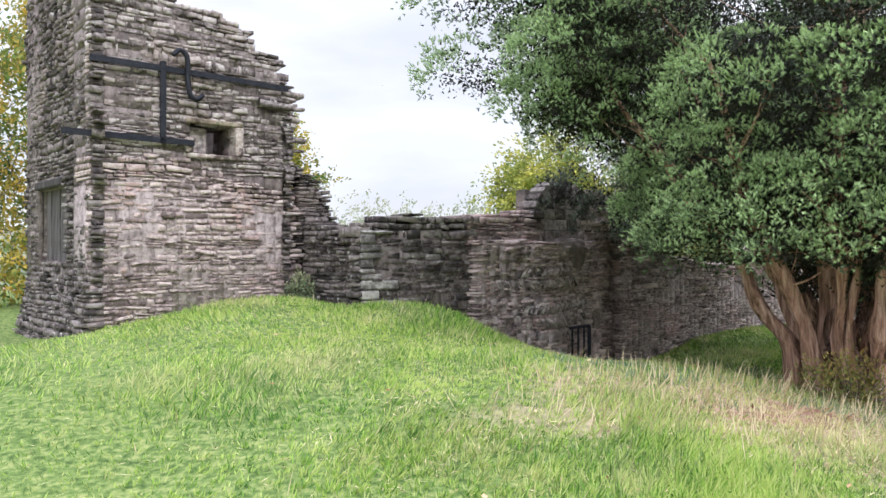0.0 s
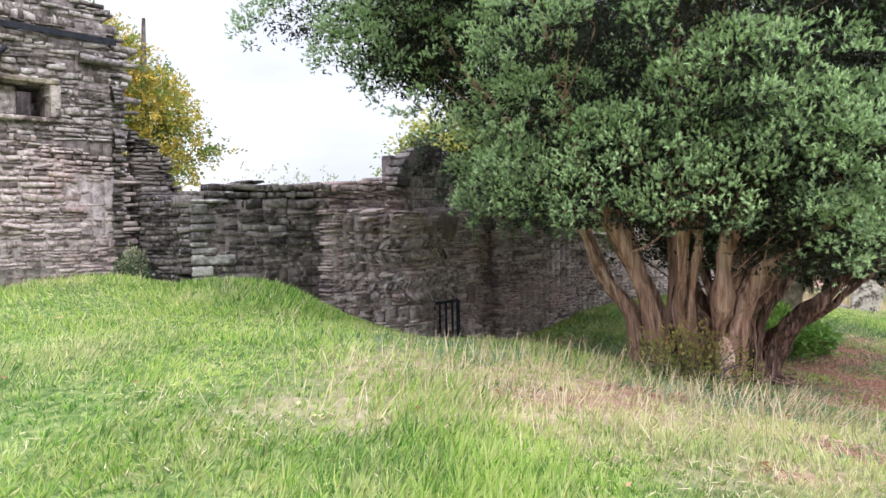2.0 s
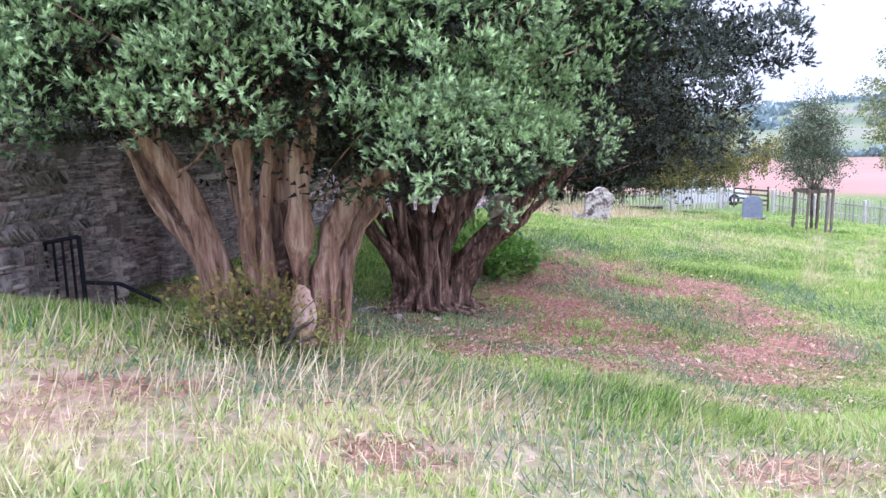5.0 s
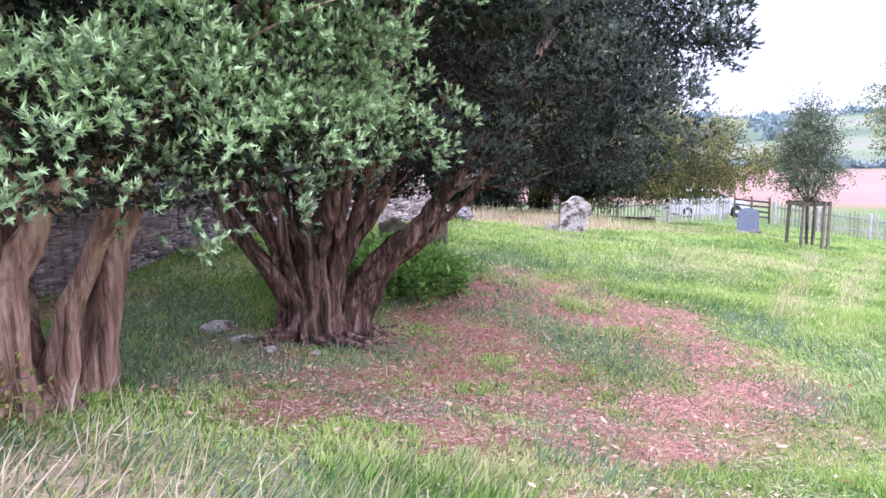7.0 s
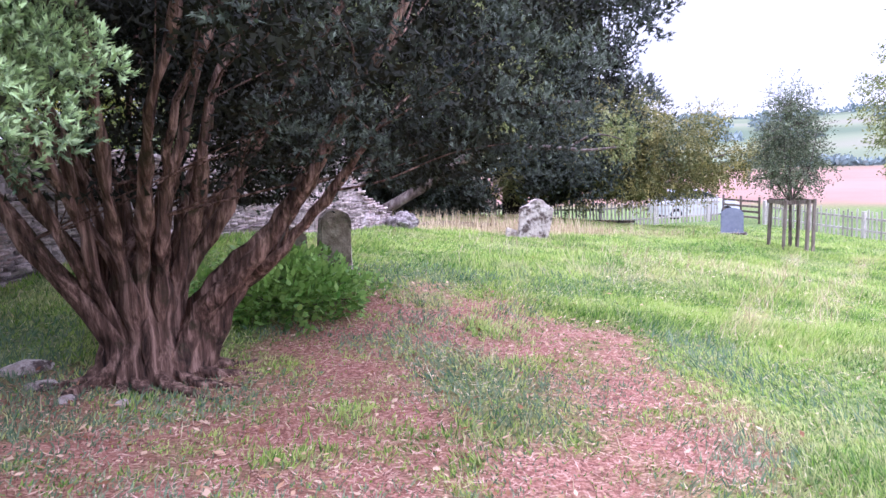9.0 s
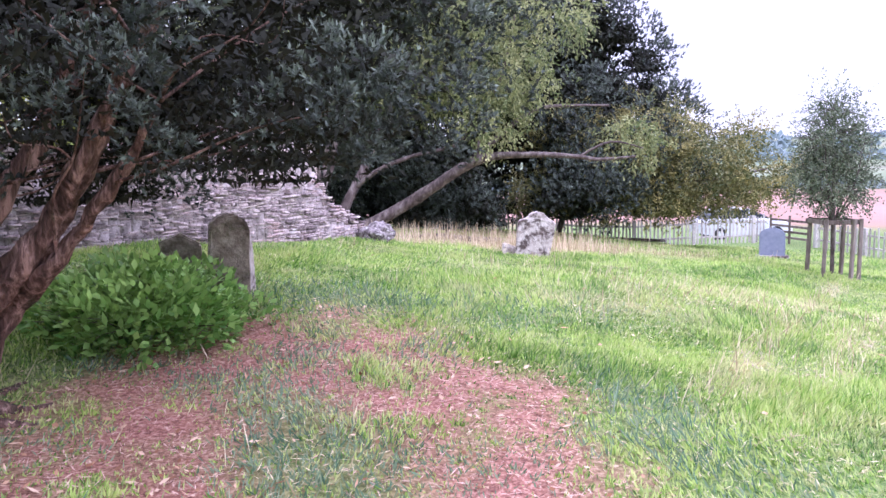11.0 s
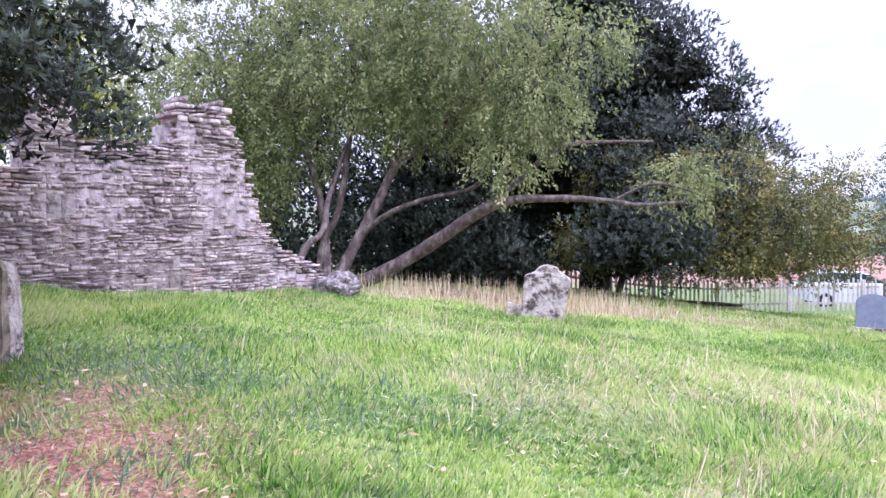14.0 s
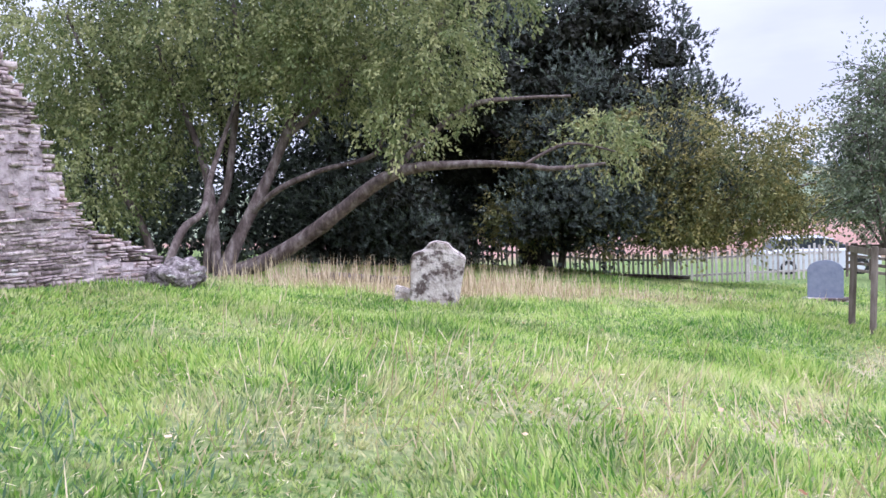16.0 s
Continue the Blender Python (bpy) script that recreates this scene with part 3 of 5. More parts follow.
rubble_wall("tower_front_upper", T0, T1, FRONT, 2.3, 0.7, M1, "", tower, holes=[(1.30, 1.92, 2.80, 3.20)], seed=4, recess=0.014, course=(0.026, 0.09), ends=(True, True), lowest=2.55, offset=lambda s, z: -0.02)
# the darker stone here puts the less lit sides' shade into colour
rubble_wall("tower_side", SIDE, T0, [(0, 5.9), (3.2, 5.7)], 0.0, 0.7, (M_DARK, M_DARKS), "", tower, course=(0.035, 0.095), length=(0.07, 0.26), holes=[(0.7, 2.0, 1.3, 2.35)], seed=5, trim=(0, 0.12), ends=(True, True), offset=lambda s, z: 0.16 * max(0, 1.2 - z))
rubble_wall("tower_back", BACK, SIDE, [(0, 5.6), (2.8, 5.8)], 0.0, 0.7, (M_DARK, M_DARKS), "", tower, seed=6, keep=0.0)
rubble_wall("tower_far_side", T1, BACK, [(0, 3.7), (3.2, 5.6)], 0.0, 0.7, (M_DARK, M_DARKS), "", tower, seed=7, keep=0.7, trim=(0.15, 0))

# stub, link and churchyard wall
wall_stub = rubble_wall("wall_stub", (-2.15, 11.45), (-1.62, 11.78), [(0, 2.7), (0.25, 2.66), (0.3, 2.45), (0.45, 2.4), (0.5, 2.1), (0.65, 1.85)], 0.3, 0.7, (M_DARK, M_DARKS), "broken rubble wall end joined to the stone tower", seed=8)
wall_link = rubble_wall("wall_link", (-2.05, 11.3), (-1.1, 10.2), [(0, 1.95), (0.4, 1.84), (0.8, 1.72), (1.1, 1.76), (1.5, 1.74)], 0.3, 0.6, (M_DARK, M_DARKS), "low broken rubble wall beside the stone tower", seed=9, offset=lambda s, z: 0.12 * max(0, 1.2 - z), course=(0.03, 0.09))
CORNER, DOOR = (0.41, 10.76), (3.15, 13.42)
wall_west = rubble_wall("wall_west", (-1.14, 9.95), CORNER, [(0, 1.8), (0.3, 1.92), (0.6, 1.93), (0.7, 2.0), (1.0, 1.98), (1.75, 1.95)], 0.3, 0.65, (M_DARK, M_DARKS), "low dark rubble churchyard wall with pale lichen", seed=10, recess=0.018, course=(0.028, 0.10), trim=(0.15, 0))


def bulge(s, z):
    if s > 2.95:
        return -0.22 if z < 1.7 else 0.0
    if z > 1.62:
        return 0.0
    return 0.15 + 0.34 * math.exp(-(((s - 1.1) / 0.75) ** 2)) + 0.22 * max(0, 0.9 - z) * math.exp(-(((s - 0.9) / 0.8) ** 2))


wall_arch = rubble_wall("wall_arch", CORNER, DOOR, [(0, 1.95), (1.2, 2.05), (1.42, 2.08), (1.52, 2.16), (1.66, 2.26), (1.9, 2.38), (2.2, 2.44), (3.0, 2.5), (3.5, 2.45), (3.8, 2.2)], -0.7, 0.7, M2, "rubble churchyard wall with a blocked arch and a recessed stair", seed=11, offset=bulge, recess=0.016, mortar=M_MORTAR_PALE, course=(0.022, 0.066), holes=[(1.62, 2.62, 1.55, 2.48)])
rh = random.Random(77)
W_A = unit(np.array([DOOR[0] - CORNER[0], DOOR[1] - CORNER[1], 0]))
for row, (hz, s0, s1) in enumerate([(0.42, 0.9, 2.5), (0.62, 0.5, 2.5), (0.98, 0.3, 2.2), (1.16, 0.6, 2.0)]):
    hs = s0
    while hs < s1:
        v, f = stone_block(rh, 0.17 * rh.uniform(0.8, 1.15), rh.uniform(0.03, 0.05), 0.1)
        ang = (0.95 if row % 2 else -0.95) + rh.gauss(0, 0.12)
        x, zz = v[:, 0] * math.cos(ang) - v[:, 2] * math.sin(ang), v[:, 0] * math.sin(ang) + v[:, 2] * math.cos(ang)
        out = bulge(hs, hz) + 0.035 + rh.uniform(-0.008, 0.012)
        V = np.array([CORNER[0], CORNER[1], hz]) + (hs + x)[:, None] * W_A + (out - v[:, 1])[:, None] * np.array([W_A[1], -W_A[0], 0]) + zz[:, None] * np.array([0, 0, 1.0])
        STONE_PARTS.append((V, f, M_STONE, wall_arch))
        hs += rh.uniform(0.055, 0.08)
wall_far = rubble_wall("wall_far", DOOR, (10.5, 19.3), [(0, 1.7), (2.4, 1.25), (4.5, 1.05), (5.2, 1.25), (5.35, 2.65), (5.7, 2.6), (5.75, 1.95), (5.85, 1.56), (6.95, 1.56), (7.0, 2.12), (7.7, 2.14), (7.95, 1.6), (8.15, 0.9), (8.5, 0.2), (9.0, 0.0), (9.4, -0.25)], -1.0, 0.8, M2, "long rubble churchyard wall with a stepped broken top", seed=12, recess=0.014, mortar=M_MORTAR_PALE, course=(0.024, 0.066), length=(0.07, 0.40), lowest=-0.6)


# ---- trees ----
def limb_grow(rng, start, direction, length, r, bend=0.25, n=5, up=0.0):
    p, d = np.array(start, float), unit(np.array(direction, float))
    out = [(*p, r)]
    for i in range(n):
        d = unit(d + rng.normal(0, bend, 3) + np.array([0, 0, up]))
        p = p + d * length / n
        out.append((*p, max(r * (1 - (i + 1) / n * 0.85), 0.004)))
    return out


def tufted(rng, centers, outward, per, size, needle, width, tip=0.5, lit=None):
    """Rounded clumps, each of per sprigs on its outer and upper side, each sprig a bottle brush of short needles, tips
    paler. Sprigs facing up and out are also painted paler, as if lit.
    """
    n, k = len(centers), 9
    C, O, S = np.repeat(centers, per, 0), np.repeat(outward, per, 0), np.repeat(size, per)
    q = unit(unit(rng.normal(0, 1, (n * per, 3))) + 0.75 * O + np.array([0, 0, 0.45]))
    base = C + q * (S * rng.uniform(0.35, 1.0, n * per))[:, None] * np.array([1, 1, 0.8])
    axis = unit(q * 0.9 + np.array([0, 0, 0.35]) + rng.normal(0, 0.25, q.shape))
    # painted light: tone rises where a sprig faces the sky or outward
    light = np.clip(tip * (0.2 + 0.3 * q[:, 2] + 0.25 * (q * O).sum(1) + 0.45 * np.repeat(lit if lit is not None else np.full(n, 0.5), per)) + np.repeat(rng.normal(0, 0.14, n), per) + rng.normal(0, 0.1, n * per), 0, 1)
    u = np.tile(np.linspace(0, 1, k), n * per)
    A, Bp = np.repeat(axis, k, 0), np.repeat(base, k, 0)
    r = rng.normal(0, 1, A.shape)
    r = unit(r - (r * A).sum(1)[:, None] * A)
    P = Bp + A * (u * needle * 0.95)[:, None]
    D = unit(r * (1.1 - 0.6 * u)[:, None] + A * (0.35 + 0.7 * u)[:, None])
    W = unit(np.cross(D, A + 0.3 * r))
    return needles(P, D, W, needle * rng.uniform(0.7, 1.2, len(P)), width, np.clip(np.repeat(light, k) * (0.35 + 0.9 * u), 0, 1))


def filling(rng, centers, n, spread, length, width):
    """Inner foliage behind the clumps, near-black so that it paints the shade between them."""
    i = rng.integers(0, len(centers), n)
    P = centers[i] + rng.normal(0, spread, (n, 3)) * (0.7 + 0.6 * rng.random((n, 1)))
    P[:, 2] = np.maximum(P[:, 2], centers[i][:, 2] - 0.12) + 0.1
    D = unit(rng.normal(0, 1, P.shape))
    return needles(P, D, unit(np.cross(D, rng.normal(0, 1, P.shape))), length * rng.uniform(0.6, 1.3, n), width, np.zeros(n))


def join3(rows):
    V, Fa, T, o = [], [], [], 0
    for v, f, t in rows:
        V.append(v), Fa.append(f + o), T.append(t)
        o += len(v)
    return np.vstack(V), np.vstack(Fa), np.concatenate(T)


def crown_points(rng, n, centre, radius, lower, top, per=17, billow=(0.32, 0.62), inset=0.3):
    """Clumps on the outer and upper sides of n rounded billows that stand in a shell: radius(z, azimuth),
    lower(azimuth). Returns places, outward directions, and a painted light value that rises with each clump's height on
    its billow.
    """
    az = rng.uniform(0, 2 * math.pi, n)
    lo = lower(az)
    z = lo + (top - lo) * rng.random(n) ** 1.45
    R = (radius(z, az) - inset) * (1 - 0.42 * rng.random(n) ** 2.5) + 0.13 * np.sin(az * 5 + z * 1.9) + rng.normal(0, 0.1, n)
    B = np.stack([centre[0] + R * np.cos(az), centre[1] + R * np.sin(az), z], 1)
    O = unit(np.stack([np.cos(az), np.sin(az), 0.25 + 0 * az], 1))
    rb = rng.uniform(*billow, n)
    q = unit(unit(rng.normal(0, 1, (n * per, 3))) + 0.55 * np.repeat(O, per, 0) + np.array([0, 0, 0.35]))
    P = np.repeat(B, per, 0) + q * (np.repeat(rb, per) * rng.uniform(0.8, 1.05, n * per))[:, None] * np.array([1, 1, 0.8])
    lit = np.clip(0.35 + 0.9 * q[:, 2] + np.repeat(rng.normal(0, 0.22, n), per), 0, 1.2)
    k = q[:, 2] > -0.7
    return P[k], unit(q + 0.5 * np.repeat(O, per, 0))[k], lit[k], B, O


def gnarl(V):
    """Knots and bends on old wood."""
    f = V[:, 2] * 5.0
    V = V + 0.026 * np.stack([np.sin(f + V[:, 1] * 9) + 0.6 * np.sin(2.3 * f + V[:, 0] * 23), np.cos(f * 1.2 + V[:, 0] * 9) + 0.6 * np.sin(2.7 * f + V[:, 1] * 21), 0.5 * np.sin(V[:, 0] * 17 + V[:, 1] * 13)], 1)
    return V


def yew(name, at, label, base, limbs, crown, mats, rng, per, size, needle, width, tip, bark, inner=60, fill=30000, thin=0.82, back=None):
    t = thing(name, at, label, "tree", "old yews")
    off = np.array(at, float)
    V, Fa = tubes([[(x, y, z, r) for x, y, z, r in base]], 24, 0.12)
    V = gnarl(V)
    # dark core bark paints the shade between the first yew's paler stems
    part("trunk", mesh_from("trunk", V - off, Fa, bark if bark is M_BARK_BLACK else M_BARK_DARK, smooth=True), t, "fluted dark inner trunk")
    for l in limbs:
        V, Fa = tubes([[(q[0], q[1], q[2], q[3] * thin) for q in l]], 14, 0.2)
        V = gnarl(V)
        part("stem", mesh_from("stem", V - off, Fa, bark, smooth=True), t)
    lines = []
    P, O, lit, B, BO = crown
    high = [l for l in limbs if max(q[2] for q in l) > at[2] + 1.6]
    P_up = P[P[:, 2] > at[2] + 1.7]
    for _ in range(inner):
        # twigs reach from a stem to a clump of the crown
        l = high[rng.integers(len(high))]
        s = np.array(l[rng.integers(len(l) // 2, len(l))][:3])
        near = P_up[rng.integers(0, len(P_up), 60)]
        e = near[np.argmin(np.linalg.norm(near - s, axis=1) + 2.5 * (near[:, 2] < s[2] + 0.25))]
        m1, m2 = s + (e - s) * 0.35 + rng.normal(0, 0.07, 3), s + (e - s) * 0.7 + rng.normal(0, 0.09, 3)
        r0 = rng.uniform(0.005, 0.015)
        lines.append([(*s, r0), (*m1, r0 * 0.75), (*m2, r0 * 0.5), (*e, 0.003)])
    V, Fa = tubes(lines, 5)
    tagged(part("twig_tangle", mesh_from("twig_tangle", V - off, Fa, bark, smooth=True), t, "thin bare twigs under the crown"), kind="stuff")
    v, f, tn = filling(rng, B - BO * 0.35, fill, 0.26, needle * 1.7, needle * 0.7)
    part("inner_foliage", mesh_from("inner_foliage", v - off, f, M_YEW_INNER), t, "inner foliage coloured near-black for the shade inside the crown")
    # extra near-black needles added behind the stems to darken the crown's inside
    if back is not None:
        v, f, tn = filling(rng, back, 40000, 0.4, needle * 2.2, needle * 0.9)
        part("inner_foliage", mesh_from("inner_foliage", v - off, f, M_YEW_INNER), t, "inner foliage coloured near-black for the shade inside the crown")
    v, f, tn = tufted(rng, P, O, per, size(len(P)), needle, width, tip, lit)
    part("crown", mesh_from("crown", v - off, f, mats, tone=tn), t, "dense dark green needle tufts, paler tips and painted lit upper sides")
    return t


rng1 = np.random.default_rng(11)
Y1, Y2 = (4.1, 7.75), (6.3, 11.3)
stems1 = [
    [(3.58, 7.55, -0.1, 0.17), (3.42, 7.55, 0.55, 0.13), (3.2, 7.72, 0.98, 0.12), (2.92, 7.78, 1.5, 0.11), (2.3, 7.9, 2.4, 0.08), (1.6, 8.1, 3.4, 0.03)],
    [(3.68, 7.35, -0.1, 0.16), (3.5, 7.28, 0.6, 0.105), (3.26, 7.25, 1.15, 0.09), (2.8, 7.1, 2.1, 0.07), (2.4, 6.9, 3.2, 0.03)],
    [(3.78, 7.2, -0.1, 0.12), (3.73, 7.12, 0.55, 0.075), (3.68, 7.08, 1.3, 0.07), (3.55, 6.8, 2.5, 0.06), (3.4, 6.4, 3.4, 0.03)],
    [(3.84, 7.2, -0.1, 0.12), (3.83, 7.15, 0.6, 0.065), (3.84, 7.12, 1.3, 0.06), (3.9, 6.8, 2.5, 0.06)],
    [(4.02, 7.02, -0.2, 0.10), (3.97, 7.0, 0.35, 0.085), (4.03, 6.98, 0.9, 0.11), (4.08, 6.9, 1.4, 0.11), (4.3, 6.4, 2.5, 0.06)],
    [(4.10, 7.1, -0.1, 0.13), (4.14, 7.02, 0.5, 0.12), (4.35, 6.98, 0.95, 0.09), (4.7, 6.9, 1.25, 0.07), (5.3, 6.7, 1.75, 0.03)],
    [(4.25, 7.4, -0.1, 0.14), (4.42, 7.35, 0.6, 0.10), (4.75, 7.3, 1.2, 0.08), (5.3, 7.2, 1.9, 0.06), (6.4, 7.0, 2.6, 0.03)],
    [(4.3, 7.8, -0.2, 0.18), (4.6, 8.0, 0.9, 0.13), (5.1, 8.5, 2.2, 0.12), (5.6, 9.0, 3.6, 0.05)],
    [(4.0, 8.0, -0.1, 0.18), (3.8, 8.4, 0.9, 0.13), (3.4, 9.0, 2.2, 0.12), (3.1, 9.6, 3.6, 0.05)],
    [(4.0, 7.9, 0.2, 0.14), (4.05, 7.95, 2.4, 0.13), (4.3, 7.9, 4.2, 0.12), (4.3, 7.9, 6.2, 0.05)],
]


def facing(a, towards, width):
    return np.exp(-((np.angle(np.exp(1j * (a - towards))) / width) ** 2))


cr1 = crown_points(rng1, 400, Y1, lambda z, a: np.interp(z, [1.2, 2.2, 3.0, 4.1, 6.0, 7.5], [1.9, 2.35, 2.8, 3.4, 3.5, 1.8]) + facing(a, 2.75, 0.6) * np.interp(z, [1.8, 2.3, 2.9, 3.3, 6], [0, -0.5, 0.5, 1.35, 0.9]), lambda a: 1.22 + 0.6 * facing(a, 2.9, 0.7) - 0.02 * np.exp(-((np.angle(np.exp(1j * (a + 0.45))) / 0.85) ** 2)) + 0.1 * np.sin(3 * a + 1) + 0.1 * np.sin(7 * a), 6.8, 14)
west = crown_points(rng1, 64, (1.65, 8.3), lambda z, a: np.interp(z, [2.8, 3.5, 4.5, 6.5], [0.8, 1.15, 1.25, 0.7]), lambda a: 2.95 + 0.12 * np.sin(3 * a), 6.3, 14, inset=0.45)
cr1 = [np.concatenate([p, q]) for p, q in zip(cr1, west)]
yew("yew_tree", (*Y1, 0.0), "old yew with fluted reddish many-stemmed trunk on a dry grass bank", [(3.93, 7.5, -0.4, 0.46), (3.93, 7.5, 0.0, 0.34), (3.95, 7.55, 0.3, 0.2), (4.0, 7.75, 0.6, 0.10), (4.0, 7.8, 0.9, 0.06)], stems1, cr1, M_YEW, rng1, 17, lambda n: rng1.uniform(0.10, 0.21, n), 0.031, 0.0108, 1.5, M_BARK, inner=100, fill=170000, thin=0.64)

rng2 = np.random.default_rng(12)
HEART2 = (6.14, 11.12)


def fan(rng, heart, n, base_r, foot, spread, rise):
    """Stems that leave a narrow waist and splay like a vase, each bending as it climbs."""
    out = []
    for k in range(n):
        a = 2 * math.pi * (k + rng.uniform(-0.25, 0.25)) / n
        lean = rng.uniform(*spread)
        c, s_ = math.cos(a), math.sin(a)
        line = []
        for j, (d, z) in enumerate(((0.95, 0.0), (0.82, 0.45), (1.05, 0.85), (1.9, 1.45), (3.3, 2.3), (5.2, 3.4), (7.2, 4.4))):
            d = d if j < 3 else 1.05 + (d - 1.05) * lean
            b = 0.12 * j * rng.normal()
            line.append((heart[0] + base_r * d * (c - s_ * b * 0.3), heart[1] + base_r * d * (s_ + c * b * 0.3), foot + z * rise * (1 if j < 3 else 1.15 - 0.2 * lean), (0.15, 0.11, 0.085, 0.06, 0.045, 0.032, 0.015)[j] * rng.uniform(0.8, 1.2)))
        out.append(line)
    return out


stems2 = fan(rng2, HEART2, 13, 0.32, -0.85, (0.55, 1.15), 1.0) + fan(rng2, HEART2, 6, 0.2, -0.8, (0.6, 1.6), 1.15)
stems2 += [
    [(6.4, 10.95, -0.7, 0.17), (6.62, 10.93, -0.2, 0.14), (7.1, 10.75, 0.25, 0.12), (7.5, 10.5, 0.8, 0.08), (7.9, 10.2, 1.5, 0.05), (8.4, 9.8, 2.5, 0.03)],
    [(6.5, 11.0, -0.7, 0.14), (6.9, 10.95, -0.1, 0.10), (7.3, 10.65, 0.3, 0.06), (7.7, 10.4, 0.75, 0.04), (8.0, 10.2, 1.2, 0.02)],
    [(6.05, 11.0, -0.7, 0.15), (5.7, 11.0, -0.05, 0.12), (5.35, 10.95, 0.45, 0.10), (5.0, 10.9, 1.1, 0.08), (4.4, 10.7, 2.0, 0.04)],
]
for k in range(9):
    # spreading roots
    a = -2.9 + k * 0.42 + rng2.uniform(-0.1, 0.1)
    r1_ = rng2.uniform(0.50, 0.75)
    stems2.append([(HEART2[0] + d * math.cos(a + e), HEART2[1] + d * math.sin(a + e), float(height(HEART2[0] + d * math.cos(a + e), HEART2[1] + d * math.sin(a + e))) + h, r) for d, e, h, r in ((0.22, 0, 0.42, 0.08), (0.36, 0, 0.10, 0.08), (r1_, 0.1, 0.0, 0.055), (r1_ + 0.3, 0.25, -0.03, 0.03))])


def low2(a):
    left_side = np.exp(-((np.angle(np.exp(1j * (a - 2.7))) / 0.8) ** 2))
    open_side = np.exp(-((np.angle(np.exp(1j * (a + 1.9))) / 0.75) ** 2))
    return 0.7 + 0.08 * np.exp(-((np.angle(np.exp(1j * (a - 0.5))) / 0.5) ** 2)) + 1.9 * open_side + 1.3 * left_side + 0.8 * np.exp(-((np.angle(np.exp(1j * (a - 1.9))) / 0.7) ** 2)) + 0.16 * np.sin(5 * a) + 0.12 * np.sin(11 * a + 1)


cr2 = crown_points(rng2, 240, Y2, lambda z, a: -1.3 * facing(a, 1.7, 0.9) + (1 + 0.05 * np.exp(-((np.angle(np.exp(1j * (a - 0.55))) / 0.5) ** 2))) * np.interp(z, [0.0, 0.5, 1.1, 1.6, 2.5, 5.0, 7.5], [1.9, 2.5, 3.35, 3.9, 4.75, 4.7, 1.9]), low2, 7.0, 14)
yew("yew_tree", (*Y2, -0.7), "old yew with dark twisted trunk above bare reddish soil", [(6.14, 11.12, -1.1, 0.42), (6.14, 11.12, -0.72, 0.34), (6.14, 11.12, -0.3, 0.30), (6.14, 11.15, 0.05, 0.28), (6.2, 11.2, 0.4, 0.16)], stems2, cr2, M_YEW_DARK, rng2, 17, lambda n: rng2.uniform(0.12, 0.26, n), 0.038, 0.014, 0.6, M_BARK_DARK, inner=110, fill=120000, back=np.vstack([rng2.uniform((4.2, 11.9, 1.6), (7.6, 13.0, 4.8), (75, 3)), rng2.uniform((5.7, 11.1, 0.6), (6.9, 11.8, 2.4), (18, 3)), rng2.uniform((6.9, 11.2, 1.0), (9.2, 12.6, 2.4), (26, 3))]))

# the dark spreading yew by the fence
rng3 = np.random.default_rng(13)
Y3 = (17.9, 30.0)
g3 = float(height(*Y3))
stems3 = [[(17.9, 30.0, 1.0, 0.3), (18.6, 29.0, 2.0, 0.15), (20.5, 27.5, 2.6, 0.05)], [(17.9, 30.0, 1.0, 0.3), (16.5, 29.0, 2.2, 0.15), (14.5, 28.5, 3.0, 0.05)], [(17.9, 30.0, 0.9, 0.3), (18.0, 30.1, 4.0, 0.2), (18.0, 30.0, 8.0, 0.05)]]
cr3 = crown_points(rng3, 190, Y3, lambda z, a: np.interp(z, [-1, 0.0, 1.0, 3.5, 5.2, 6.3, 7.5, 10], [5.8, 6.6, 6.6, 5.2, 3.7, 2.2, 1.3, 0.4]) - 1.9 * facing(a, -1.25, 0.7), lambda a: -0.85 + 0.15 * np.sin(3 * a) + 0.12 * np.sin(8 * a), 9.0, 19, (0.6, 1.2), 0.5)
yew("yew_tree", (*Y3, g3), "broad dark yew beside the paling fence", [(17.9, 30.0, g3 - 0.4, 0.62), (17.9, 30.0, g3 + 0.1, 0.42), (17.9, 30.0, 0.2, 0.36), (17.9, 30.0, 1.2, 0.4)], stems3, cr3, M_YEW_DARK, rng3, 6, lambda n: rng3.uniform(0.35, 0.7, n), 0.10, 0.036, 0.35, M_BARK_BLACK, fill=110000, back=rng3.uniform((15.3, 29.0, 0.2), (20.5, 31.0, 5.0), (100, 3)))


